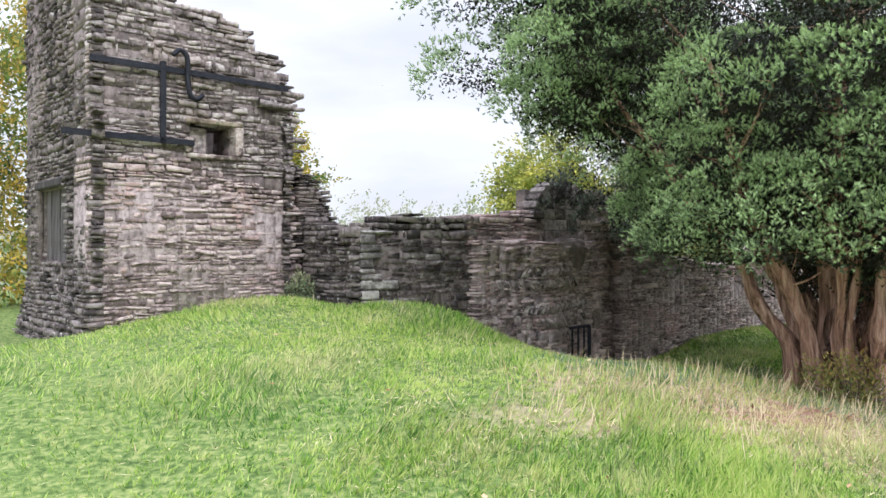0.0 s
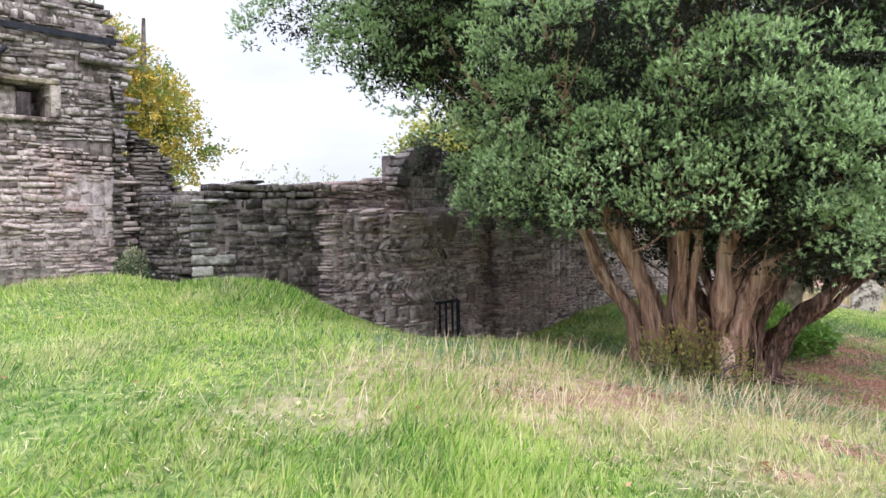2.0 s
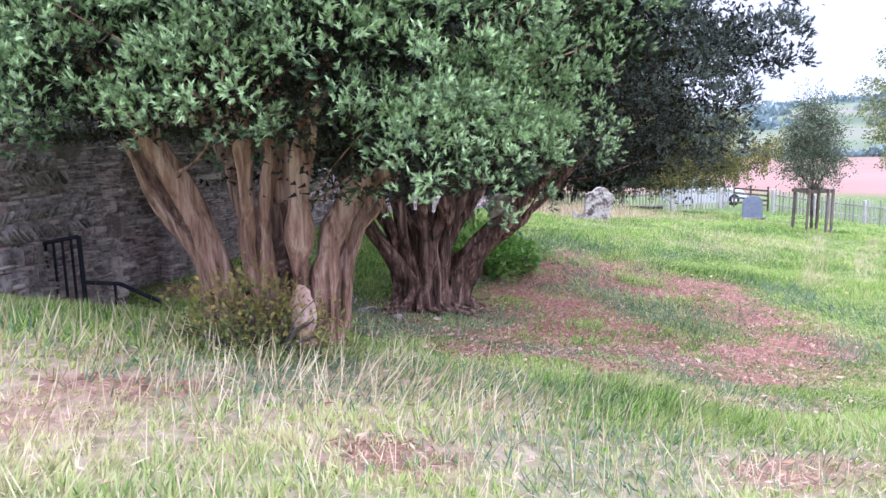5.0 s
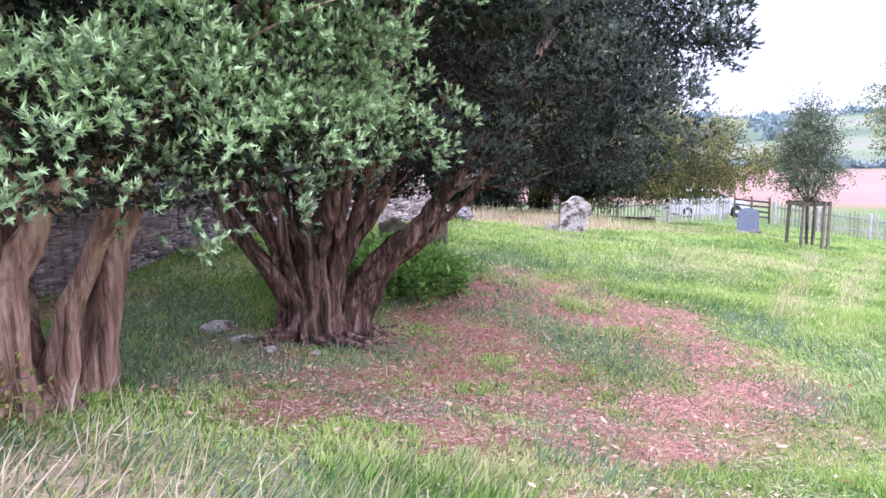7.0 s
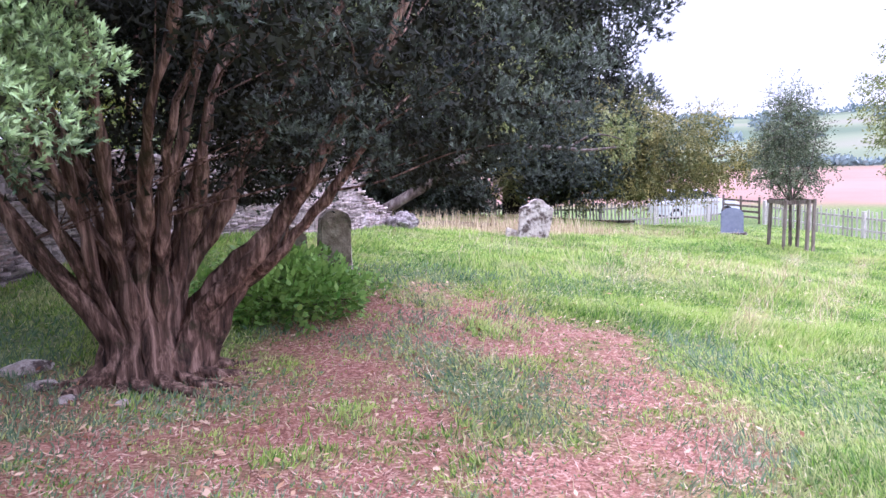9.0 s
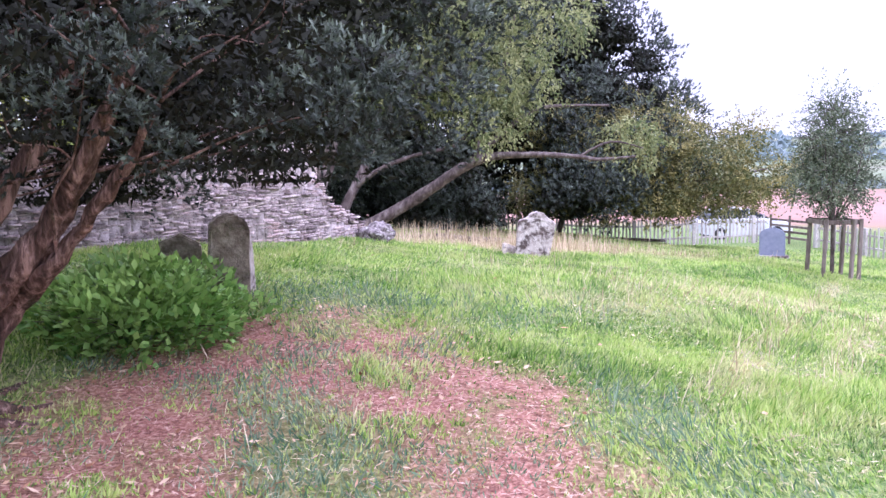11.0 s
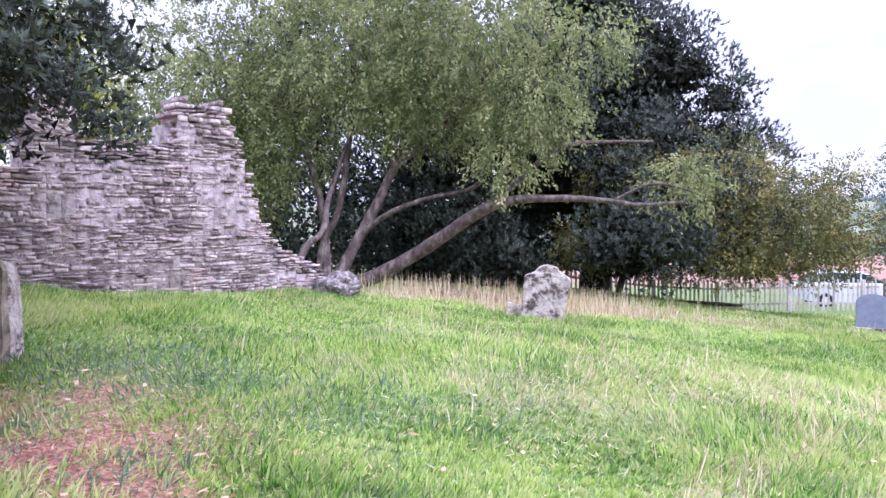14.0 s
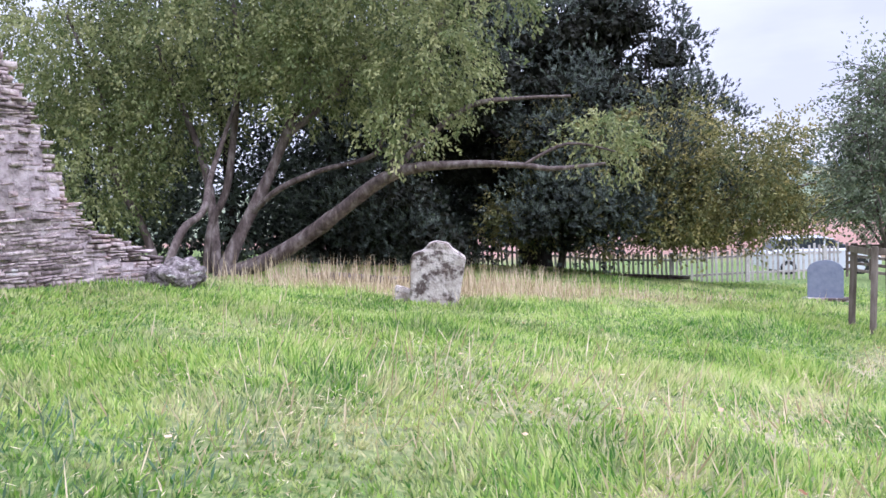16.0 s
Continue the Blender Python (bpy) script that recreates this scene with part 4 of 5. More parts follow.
def leafy(name, at, label, lines, clusters, mat, seed, leaf=0.07, droop=0.5, twig_leaves=26, bark=None, group="", bark_label="", sides=8):
    """A broadleaf: limbs, and clusters (x, y, z, radius, twigs) of hanging leafy twigs."""
    rng = np.random.default_rng(seed)
    t = thing(name, at, label, "tree", group)
    off = np.array(at)
    if lines:
        V, Fa = tubes(lines[:1], 12, 0.08)
        part("trunk", mesh_from("trunk", V - off, Fa, bark, smooth=True), t, bark_label)
    twigs, rows = [], []
    for cx, cy, cz, r, n in clusters:
        q = unit(rng.normal(0, 1, (n, 3))) * (rng.random((n, 1)) ** 0.4) * r
        q[:, 2] *= 0.8
        for k in range(n):
            start = np.array([cx, cy, cz]) + q[k]
            d = unit(unit(q[k]) * 0.7 + rng.normal(0, 0.35, 3) - np.array([0, 0, droop]))
            tw = limb_grow(rng, start, d, rng.uniform(0.4, 0.9) * (0.5 + leaf * 6), 0.008 + leaf * 0.03, 0.2, 3, up=-droop * 0.3)
            twigs.append(tw)
            A = np.array(tw)[:, :3]
            u = rng.random(twig_leaves) * (len(A) - 1)
            i = np.minimum(u.astype(int), len(A) - 2)
            P = A[i] + (A[i + 1] - A[i]) * (u - i)[:, None]
            D = unit(rng.normal(0, 0.7, P.shape) + d - np.array([0, 0, droop * 0.6]))
            W = unit(np.cross(D, rng.normal(0, 1, P.shape)))
            rows.append(blades(P + rng.normal(0, leaf * 0.6, P.shape), D, W, leaf * rng.uniform(0.7, 1.4, len(P)), leaf * 0.55, np.clip(rng.normal(0.3, 0.25) + rng.normal(0, 0.15, len(P)), 0, 1)))
    if len(lines) > 1:
        for line in lines[1:]:
            V, Fa = tubes([line], sides, 0.08)
            part("limb", mesh_from("limb", V - off, Fa, bark, smooth=True), t)
    if bark and len(twigs) < 900:
        V, Fa = tubes([w for w in twigs[::3]], 3)
        tagged(part("twig_tangle", mesh_from("twig_tangle", V - off, Fa, bark), t), kind="stuff")
    v, f, tn = join3(rows)
    part("crown", mesh_from("crown", v - off, f, mat, tone=tn), t)
    return t


big = [(10.1, 24.3, -1.0, 0.2), (10.6, 24.1, -0.78, 0.19), (11.26, 23.81, -0.56, 0.18), (12.15, 23.44, -0.04, 0.17), (12.59, 23.14, 0.27, 0.16), (13.62, 22.59, 0.92, 0.13), (14.77, 22.03, 1.0, 0.08), (15.67, 21.62, 0.93, 0.06), (16.19, 21.69, 0.86, 0.05), (17.07, 21.61, 0.91, 0.03)]
wlimbs = [big,
    [(13.5, 22.65, 0.85, 0.09), (14.2, 22.68, 1.5, 0.07), (15.0, 22.6, 2.05, 0.06), (15.91, 22.39, 2.13, 0.04), (16.68, 22.17, 2.11, 0.03)],
    [(13.5, 22.65, 0.85, 0.09), (14.0, 23.0, 2.0, 0.08), (14.6, 23.2, 3.6, 0.05), (14.9, 23.3, 5.0, 0.02)],
    [(15.67, 21.62, 0.93, 0.04), (16.4, 21.5, 1.25, 0.03), (17.2, 21.5, 1.1, 0.02)],
    [(10.3, 24.2, -0.95, 0.2), (10.7, 24.26, -0.1, 0.15), (11.17, 24.3, 0.76, 0.13), (11.65, 24.33, 1.76, 0.11), (12.27, 24.35, 3.33, 0.08), (12.55, 24.35, 4.78, 0.04)],
    [(10.9, 24.28, 0.3, 0.08), (11.5, 23.85, 0.74, 0.07), (12.3, 23.6, 1.05, 0.06), (13.3, 23.3, 1.3, 0.05), (13.5, 22.8, 1.9, 0.03)],
    [(9.5, 23.0, -0.8, 0.1), (9.81, 23.42, 0.05, 0.09), (10.15, 23.68, 0.4, 0.08), (10.26, 24.2, 1.12, 0.07), (10.75, 24.77, 2.62, 0.04)],
    [(9.95, 24.66, -0.95, 0.13), (10.1, 24.68, 0.12, 0.1), (10.47, 24.73, 1.02, 0.09), (10.79, 24.77, 3.54, 0.07), (10.63, 24.75, 5.2, 0.03)],
    [(8.85, 25.48, -0.8, 0.12), (8.6, 25.42, 0.15, 0.1), (8.17, 25.32, 1.23, 0.08), (8.06, 25.29, 2.51, 0.06), (7.53, 25.14, 4.32, 0.03)],
    [(10.2, 24.5, -0.9, 0.12), (10.0, 25.0, 1.2, 0.1), (9.2, 25.6, 3.4, 0.06), (8.5, 26, 5.5, 0.02)],
    [(11.65, 24.33, 1.76, 0.09), (12.8, 24.2, 2.7, 0.07), (14.0, 24.0, 4.2, 0.05), (15.2, 23.6, 5.6, 0.02)],
]
wlimbs = [[(*q[:3], q[3] * 0.82) for q in l] for l in wlimbs]
leafy("willow_tree", (10.3, 24.3, float(height(10.3, 24.3))), "leaning grey-barked tree with long bowed limbs and drooping grey-green leaves", wlimbs,
      [(5.6, 25.5, 5.6, 1.9, 100), (7.4, 25.3, 1.4, 1.6, 380), (7.6, 25.6, 3.6, 1.9, 620), (9.2, 25.3, 2.6, 1.4, 260), (10.6, 24.8, 4.4, 2.0, 620), (12.4, 24.3, 3.3, 1.5, 420), (13.3, 23.4, 4.9, 1.9, 560), (14.4, 22.8, 3.0, 1.1, 260), (13.8, 22.4, 1.9, 0.6, 60), (11.6, 25.2, 6.6, 2.2, 460), (8.3, 25.6, 6.6, 2.2, 380), (15.6, 22.6, 4.4, 0.8, 70), (17.2, 22.0, 1.5, 0.5, 45)], M_WILLOW, 21, 0.088, 0.6, 26, M_BARK_GREY, bark_label="long bowed limb leaning over the ground", sides=8)
# olive boughs of the yew by the fence; trunk and limb added as support
leafy("spreading_bush_tree", (18.3, 29.5, float(height(18.3, 29.5))), "low spreading olive and yellow-tinged boughs on an added trunk before the paling fence", [[(18.3, 29.5, -2.2, 0.10), (18.7, 29.0, -0.4, 0.09), (19.8, 27.6, 0.6, 0.08), (20.8, 26.2, 1.6, 0.03)], [(19.8, 27.6, 0.6, 0.06), (20.6, 26.5, 0.4, 0.05), (21.6, 25.6, 0.2, 0.06), (23.0, 24.8, 0.5, 0.02)]],
      [(20.2, 26.3, 1.6, 1.25, 340), (18.8, 26.9, 1.0, 1.4, 300), (21.5, 25.6, 0.9, 1.1, 280), (22.7, 25.0, 0.2, 0.6, 140), (23.5, 24.4, 0.35, 0.35, 60), (20.4, 26.2, -0.05, 0.9, 320), (21.9, 25.4, -0.1, 0.7, 200), (18.8, 26.9, -0.1, 0.8, 240), (17.0, 27.3, 0.1, 0.8, 200), (24.0, 24.2, 0.75, 0.4, 60), (22.6, 25.2, 1.5, 0.5, 70), (17.6, 27.2, 1.9, 1.0, 110)], M_OLIVE, 22, 0.085, 0.35, 24, M_BARK_GREY)
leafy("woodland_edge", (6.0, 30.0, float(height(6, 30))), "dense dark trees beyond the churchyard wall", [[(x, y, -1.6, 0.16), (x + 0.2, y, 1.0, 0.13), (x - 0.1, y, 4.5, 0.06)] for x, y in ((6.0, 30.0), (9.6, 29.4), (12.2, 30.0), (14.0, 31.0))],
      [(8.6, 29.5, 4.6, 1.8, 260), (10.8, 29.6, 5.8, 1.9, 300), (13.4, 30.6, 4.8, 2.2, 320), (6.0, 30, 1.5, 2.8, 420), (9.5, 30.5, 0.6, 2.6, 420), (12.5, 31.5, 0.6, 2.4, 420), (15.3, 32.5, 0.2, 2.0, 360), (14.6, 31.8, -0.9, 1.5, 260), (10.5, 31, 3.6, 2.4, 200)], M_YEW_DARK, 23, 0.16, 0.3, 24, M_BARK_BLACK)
leafy("autumn_tree", (-6.4, 25.6, 0.6), "yellowing autumn tree behind the stone tower", [[(-6.4, 25.6, 0.0, 0.25), (-6.3, 25.6, 3.5, 0.16), (-6.2, 25.6, 8.0, 0.05)]],
      [(-7.7, 25.6, 6.6, 1.3, 300), (-6.2, 25.6, 5.2, 1.15, 300), (-6.2, 25.4, 3.4, 1.1, 120), (-5.0, 25.3, 3.9, 0.7, 60), (-8.2, 25.6, 5.5, 1.6, 200)], M_AUTUMN, 24, 0.13, 0.1, 30, M_BARK_GREY, "yellowing trees")
leafy("autumn_tree", (-9.6, 15.5, 0.3), "tall yellow and green autumn tree beyond the stone tower", [[(-10.2, 15.5, 0.0, 0.2), (-10.1, 15.5, 3.0, 0.14), (-10.0, 15.5, 7.0, 0.06)]],
      [(-8.8, 15.5, 6.2, 1.9, 300), (-9.1, 15.3, 3.8, 1.8, 300), (-9.2, 15.5, 1.6, 1.6, 260)], M_AUTUMN, 25, 0.12, 0.2, 22, M_BARK_GREY, "yellowing trees")
leafy("autumn_tree", (4.0, 26.0, -0.2), "broad yellow-green tree behind the ruined wall", [[(4.0, 26, -0.4, 0.25), (4.0, 26, 3.0, 0.15), (4.0, 26, 5.0, 0.05)]],
      [(3.5, 26.0, 4.2, 1.15, 240), (2.6, 26.0, 3.5, 0.8, 150), (4.5, 26, 3.2, 1.0, 110), (3.6, 26, 2.2, 1.3, 150)], M_LIME, 26, 0.14, 0.2, 22, M_BARK_GREY, "yellowing trees")
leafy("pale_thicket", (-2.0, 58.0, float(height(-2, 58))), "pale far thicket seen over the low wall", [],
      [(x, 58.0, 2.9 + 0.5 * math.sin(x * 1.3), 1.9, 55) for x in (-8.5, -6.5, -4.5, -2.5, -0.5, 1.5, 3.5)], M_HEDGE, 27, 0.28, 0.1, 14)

# young tree in its guard
TG = (19.9, 18.6)
gz = float(height(*TG))
X, Y = TG
leafy("young_tree", (*TG, gz), "young grey-green tree inside a wooden stake guard", [[(X, Y, gz - 0.1, 0.045), (X, Y + 0.02, gz + 1.2, 0.035), (X - 0.05, Y, 1.1, 0.02), (X - 0.05, Y, 2.1, 0.006)]] + [[(X, Y + 0.02, -0.55, 0.022), (X + 0.45 * math.cos(a), Y + 0.45 * math.sin(a), 0.2, 0.014), (X + 0.7 * math.cos(a), Y + 0.7 * math.sin(a), 0.75 + 0.1 * a, 0.004)] for a in (0.3, 1.5, 2.6, 3.7, 4.8, 5.8)],
      [(X, Y, 0.35, 0.58, 420), (X - 0.05, Y, 1.1, 0.48, 330), (X - 0.1, Y, 1.75, 0.24, 110)], M_YOUNG, 28, 0.055, 0.1, 20, M_BARK_GREY)
leafy("ash_tree", (33.0, 26.5, float(height(33, 26.5))), "green tree in the field edge beyond the gate", [[(33, 26.5, -2.6, 0.2), (33, 26.5, 0.5, 0.12), (33, 26.5, 4.0, 0.04)]],
      [(33.0, 26.6, 2.2, 1.7, 200), (33.0, 26.6, 0.6, 1.3, 120), (33.6, 26.3, 4.2, 1.5, 130)], M_WILLOW, 29, 0.13, 0.2, 20, M_BARK_GREY)

# far hedges and woods, their colour paled and blued for distance haze
rngh = np.random.default_rng(31)
rows = []
for (b0, b1, r, zh, n, sp) in ((10, 75, 113, 1.0, 2200, 1.5), (14, 75, 300, 5, 1600, 10.0), (20, 75, 470, 7, 1600, 20.0), (10, 75, 680, 7, 1500, 14.0), (10, 75, 905, 7, 2200, 8.0)):
    b = np.radians(rngh.uniform(b0, b1, n))
    keep = (np.sin(b * 31 + r) + np.sin(b * 57 + r * 0.3) > (-3 if r < 200 else 0.1 if r < 900 else -0.7))
    b = b[keep]
    rad = r + rngh.uniform(-sp, sp, len(b))
    x, y = 8 + rad * np.sin(b), 8 + rad * np.cos(b)
    z = height(x, y) + rngh.random(len(b)) * zh * (0.6 + 0.4 * np.sin(b * 80))
    P = np.stack([x, y, z], 1)
    s = zh * (0.9 if r < 200 else 0.55)
    D = unit(rngh.normal(0, 1, P.shape) + np.array([0, 0, 0.6]))
    for _ in range(3):
        W = unit(np.cross(D, rngh.normal(0, 1, P.shape)))
        rows.append(blades(P + rngh.normal(0, s * 0.2, P.shape), unit(D + rngh.normal(0, 0.5, D.shape)), W, s * rngh.uniform(0.6, 1.3, len(P)), s * 0.7, np.zeros(len(P))))
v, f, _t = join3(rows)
tagged(new("far_woods", mesh_from("far_woods", v, f, M_FARWOOD)), "hedges and woods on the far hills, haze painted in as pale blue-green", "woods", kind="stuff")



# ---- grass ----
def beyond_wall(x, y):
    """True behind the ruined wall and the tower."""
    line_x = [-30, -4.36, -2.25, -1.2, 0.41, 3.15, 10.5, 40]
    line_y = [9.2, 9.35, 11.2, 9.9, 10.7, 13.4, 19.2, 60]
    return (y > np.interp(x, line_x, line_y)) & (x < 10.4)


def scatter(rng, n, near, far, power=1.6):
    """Points round the walked line, denser close by."""
    i = rng.choice(len(WALKED) - 1, n, p=[0.34, 0.22, 0.20, 0.24])
    s = rng.random(n)
    A = np.array(WALKED)
    c = A[i] + (A[i + 1] - A[i]) * s[:, None]
    d = near + (far - near) * rng.random(n) ** power
    b = np.radians(rng.uniform(-35, 62, n))
    x, y = c[:, 0] + d * np.sin(b), c[:, 1] + d * np.cos(b)
    ok = ~beyond_wall(x, y) & (y > 1.5)
    return x[ok], y[ok], d[ok]


WALKED = [(0, 0), (3, 2), (6, 4), (9.4, 6.3), (12.8, 9.3)]
rg = np.random.default_rng(41)


def lay_grass(name, n, near, far, power, length, width, mat, keep, lean=0.45, label="", tone=None):
    x, y, d = scatter(rg, n, near, far, power)
    k = rg.random(len(x)) < keep(x, y)
    x, y, d = x[k], y[k], d[k]
    m = len(x)
    # gather half of the blades into tussocks
    tx, ty = np.round(x / 0.17 + 0.8 * wave(x, y, 0.5)) * 0.17, np.round(y / 0.17) * 0.17
    g = rg.random(m) < 0.55
    ax, ay = x - tx, y - ty
    x, y = np.where(g, tx + ax * 0.45 + 0.07 * np.sin(ty * 91), x), np.where(g, ty + ay * 0.45 + 0.07 * np.sin(tx * 77), y)
    P = np.stack([x, y, height(x, y) - 0.01], 1)
    flow = 1.4 * wave(x, y, 0.9, 7)
    D = unit(np.stack([np.cos(flow * 3) * lean * 0.8, np.sin(flow * 3) * lean * 0.8, np.ones(m)], 1) + rg.normal(0, lean, (m, 3)) * np.array([1, 1, 0.2]) + np.where(g, 5.0, 0)[:, None] * np.stack([ax, ay, 0 * ax], 1))
    side = unit(np.cross(D, np.stack([np.sin(rg.random(m) * 0.9 - 0.4), -np.ones(m), 0 * d], 1)) + rg.normal(0, 0.25, (m, 3)))
    L = length(x, y) * (1 - 0.45 * np.clip(soil_mask(x, y), 0, 1)) * rg.uniform(0.6, 1.35, m) * (1 + 0.012 * d)
    t = np.clip((tone(x, y) if tone else 0.12) + rg.normal(0, 0.2, m), 0, 1)
    v, f, tn = blades(P, D, side, L, width * (1 + 0.09 * d), t)
    tagged(new(name, mesh_from(name, v, f, mat, tone=tn)), label, "grass", kind="stuff")


lay_grass("grass", 780000, 2.5, 24, 1.35, lambda x, y: 0.045 + 0.085 * np.clip(wave(x, y, 1.5, 5) + 0.25, 0, 1.2) * (0.6 + 0.4 * sm(1.5, 4.0, y - 0.5 * x)), 0.0066, M_GRASS,
          lambda x, y: np.clip(1 - 0.98 * soil_mask(x, y), 0.05, 1) * (1 - 0.8 * shade_mask(x, y)) * (1 - 0.55 * dry_mask(x, y)), label="lush uneven green grass with paler worn patches", tone=lambda x, y: 0.04 + 0.45 * np.clip(wave(x, y, 1.3, 9), 0, 1) + 0.4 * np.clip(wave(x, y, 5.3, 2), 0, 1) + 0.35 * dry_mask(x, y))
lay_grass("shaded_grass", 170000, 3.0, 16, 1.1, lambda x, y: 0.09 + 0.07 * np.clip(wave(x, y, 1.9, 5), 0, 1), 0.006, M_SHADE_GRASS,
          lambda x, y: np.maximum(np.clip(1.5 * wave(x, y, 1.7, 6) + 0.1, 0.02, 1) * np.clip(soil_mask(x, y) * 3, 0, 1), 0.9 * shade_mask(x, y)), 0.5, label="thin blue-green grass on the bare soil, darkened for the yews' shade", tone=lambda x, y: 0.15 + 0.2 * wave(x, y, 3.0, 2))
lay_grass("long_dry_grass", 60000, 3.0, 20, 1.2, lambda x, y: 0.22 + 0 * x, 0.0045, M_DRY, lambda x, y: np.clip(dry_mask(x, y) * 0.7, 0.01, 1), 0.28, "long dry straw-coloured grass stems on the bank")

xl, yl, dl = scatter(rg, 26000, 3.0, 18, 1.1)
kl = rg.random(len(xl)) < 0.035 + 0.9 * np.clip(soil_mask(xl, yl), 0, 1)
xl, yl = xl[kl], yl[kl]
Pl = np.stack([xl, yl, height(xl, yl) + 0.012 + 0.02 * rg.random(len(xl)) + 0.05 * (1 - np.clip(soil_mask(xl, yl), 0, 1))], 1)
al = rg.random(len(xl)) * 6.28
Dl = unit(np.stack([np.cos(al), np.sin(al), rg.normal(0.15, 0.2, len(xl))], 1))
Wl = unit(np.cross(Dl, np.array([0, 0, 1.0])) + rg.normal(0, 0.25, Dl.shape))
vl, fl, _ = blades(Pl, Dl, Wl, 0.022 + 0.07 * rg.random(len(xl)) ** 2, 0.013 + 0.035 * rg.random(len(xl)) ** 2, np.zeros(len(xl)))
tagged(new("fallen_leaves", mesh_from("fallen_leaves", vl, fl, M_LEAF)), "dry tan fallen leaves scattered over soil and grass", "leaves", kind="stuff")

xl, yl, dl = scatter(rg, 120000, 3.0, 14, 1.2)
kl = rg.random(len(xl)) < np.clip(soil_mask(xl, yl) + 0.25 * dry_mask(xl, yl), 0, 1)
xl, yl = xl[kl], yl[kl]
al = rg.random(len(xl)) * 6.28
Dl = unit(np.stack([np.cos(al), np.sin(al), rg.normal(0.08, 0.12, len(xl))], 1))
Wl = unit(np.cross(Dl, np.array([0, 0, 1.0])) + rg.normal(0, 0.15, Dl.shape))
vl, fl, _ = blades(np.stack([xl, yl, height(xl, yl) + 0.012 + 0.012 * rg.random(len(xl))], 1), Dl, Wl, rg.uniform(0.03, 0.10, len(xl)), rg.uniform(0.004, 0.010, len(xl)), np.zeros(len(xl)))
tagged(new("needle_litter", mesh_from("needle_litter", vl, fl, M_LITTER)), "pinkish brown dead needles and straws matted over bare soil", "litter", kind="stuff")

xl, yl, dl = scatter(rg, 110000, 3.0, 13, 1.3)
kl = rg.random(len(xl)) < np.clip(0.25 + 0.8 * wave(xl, yl, 2.3, 3) + 0.4 * wave(xl, yl, 6.1, 8), 0.08, 1) * (1 - np.clip(1.3 * soil_mask(xl, yl), 0, 1))
xl, yl = xl[kl], yl[kl]
al = rg.random(len(xl)) * 6.28
Dl = unit(np.stack([np.cos(al), np.sin(al), rg.normal(0.15, 0.25, len(xl))], 1))
Wl = unit(np.cross(Dl, np.array([0, 0, 1.0])) + rg.normal(0, 0.25, Dl.shape))
vl, fl, _ = blades(np.stack([xl, yl, height(xl, yl) + 0.015 + 0.045 * rg.random(len(xl))], 1), Dl, Wl, rg.uniform(0.03, 0.10, len(xl)), rg.uniform(0.004, 0.009, len(xl)), np.zeros(len(xl)))
tagged(new("mown_straw", mesh_from("mown_straw", vl, fl, M_DRY)), "pale dead clippings and straws lying in the short grass", "straw", kind="stuff")

n_ = 1500
xl = np.concatenate([rg.normal(14.6, 1.3, n_), rg.normal(12.2, 0.8, n_ // 3)])
yl = np.concatenate([rg.normal(21.8, 0.6, n_), rg.normal(21.7, 0.4, n_ // 3)])
Dl = unit(np.stack([rg.normal(0, 0.16, len(xl)), rg.normal(0, 0.16, len(xl)), np.ones(len(xl))], 1))
Wl = unit(np.cross(Dl, np.array([0.2, 1.0, 0])))
vl, fl, _ = blades(np.stack([xl, yl, height(xl, yl) - 0.01], 1), Dl, Wl, 0.15 + 0.45 * rg.random(len(xl)) ** 1.6, 0.010, np.zeros(len(xl)))
tagged(new("seeding_grass", mesh_from("seeding_grass", vl, fl, M_DRY)), "tall dry seeding grass stems round the old headstone", "grass", kind="stuff")


# ---- things ----
def bar(p, q, r0, r1=None, sides=6):
    return [(*p, r0), (*((np.array(p) + np.array(q)) / 2), (r0 + (r1 or r0)) / 2), (*q, r1 or r0)]


# iron straps on the tower
E_T = unit(np.array([T1[0] - T0[0], T1[1] - T0[1], 0]))
N_T = np.array([E_T[1], -E_T[0], 0])


def on_tower(s, z, out=0.05):
    return np.array([T0[0], T0[1], 0]) + E_T * s + N_T * out + np.array([0, 0, z])


def strap(name, rows, label, w=0.075, d=0.03, parent=None):
    bm = bmesh.new()
    for (s0, z0), (s1, z1) in rows:
        a, b = on_tower(s0, z0), on_tower(s1, z1)
        t = Vector(b - a).normalized()
        n = Vector(N_T)
        u = t.cross(n)
        vs = [bm.verts.new(Vector(p) + u * (w / 2 * i) + n * (d * j)) for p in (a, b) for i, j in ((-1, 0), (1, 0), (1, 1), (-1, 1))]
        for f in ((0, 1, 2, 3), (7, 6, 5, 4), (0, 4, 5, 1), (1, 5, 6, 2), (2, 6, 7, 3), (3, 7, 4, 0)):
            bm.faces.new([vs[i] for i in f])
    me = bpy.data.meshes.new(name)
    bm.to_mesh(me)
    bm.free()
    me.materials.append(M_IRON)
    return part(name, me, parent, label)


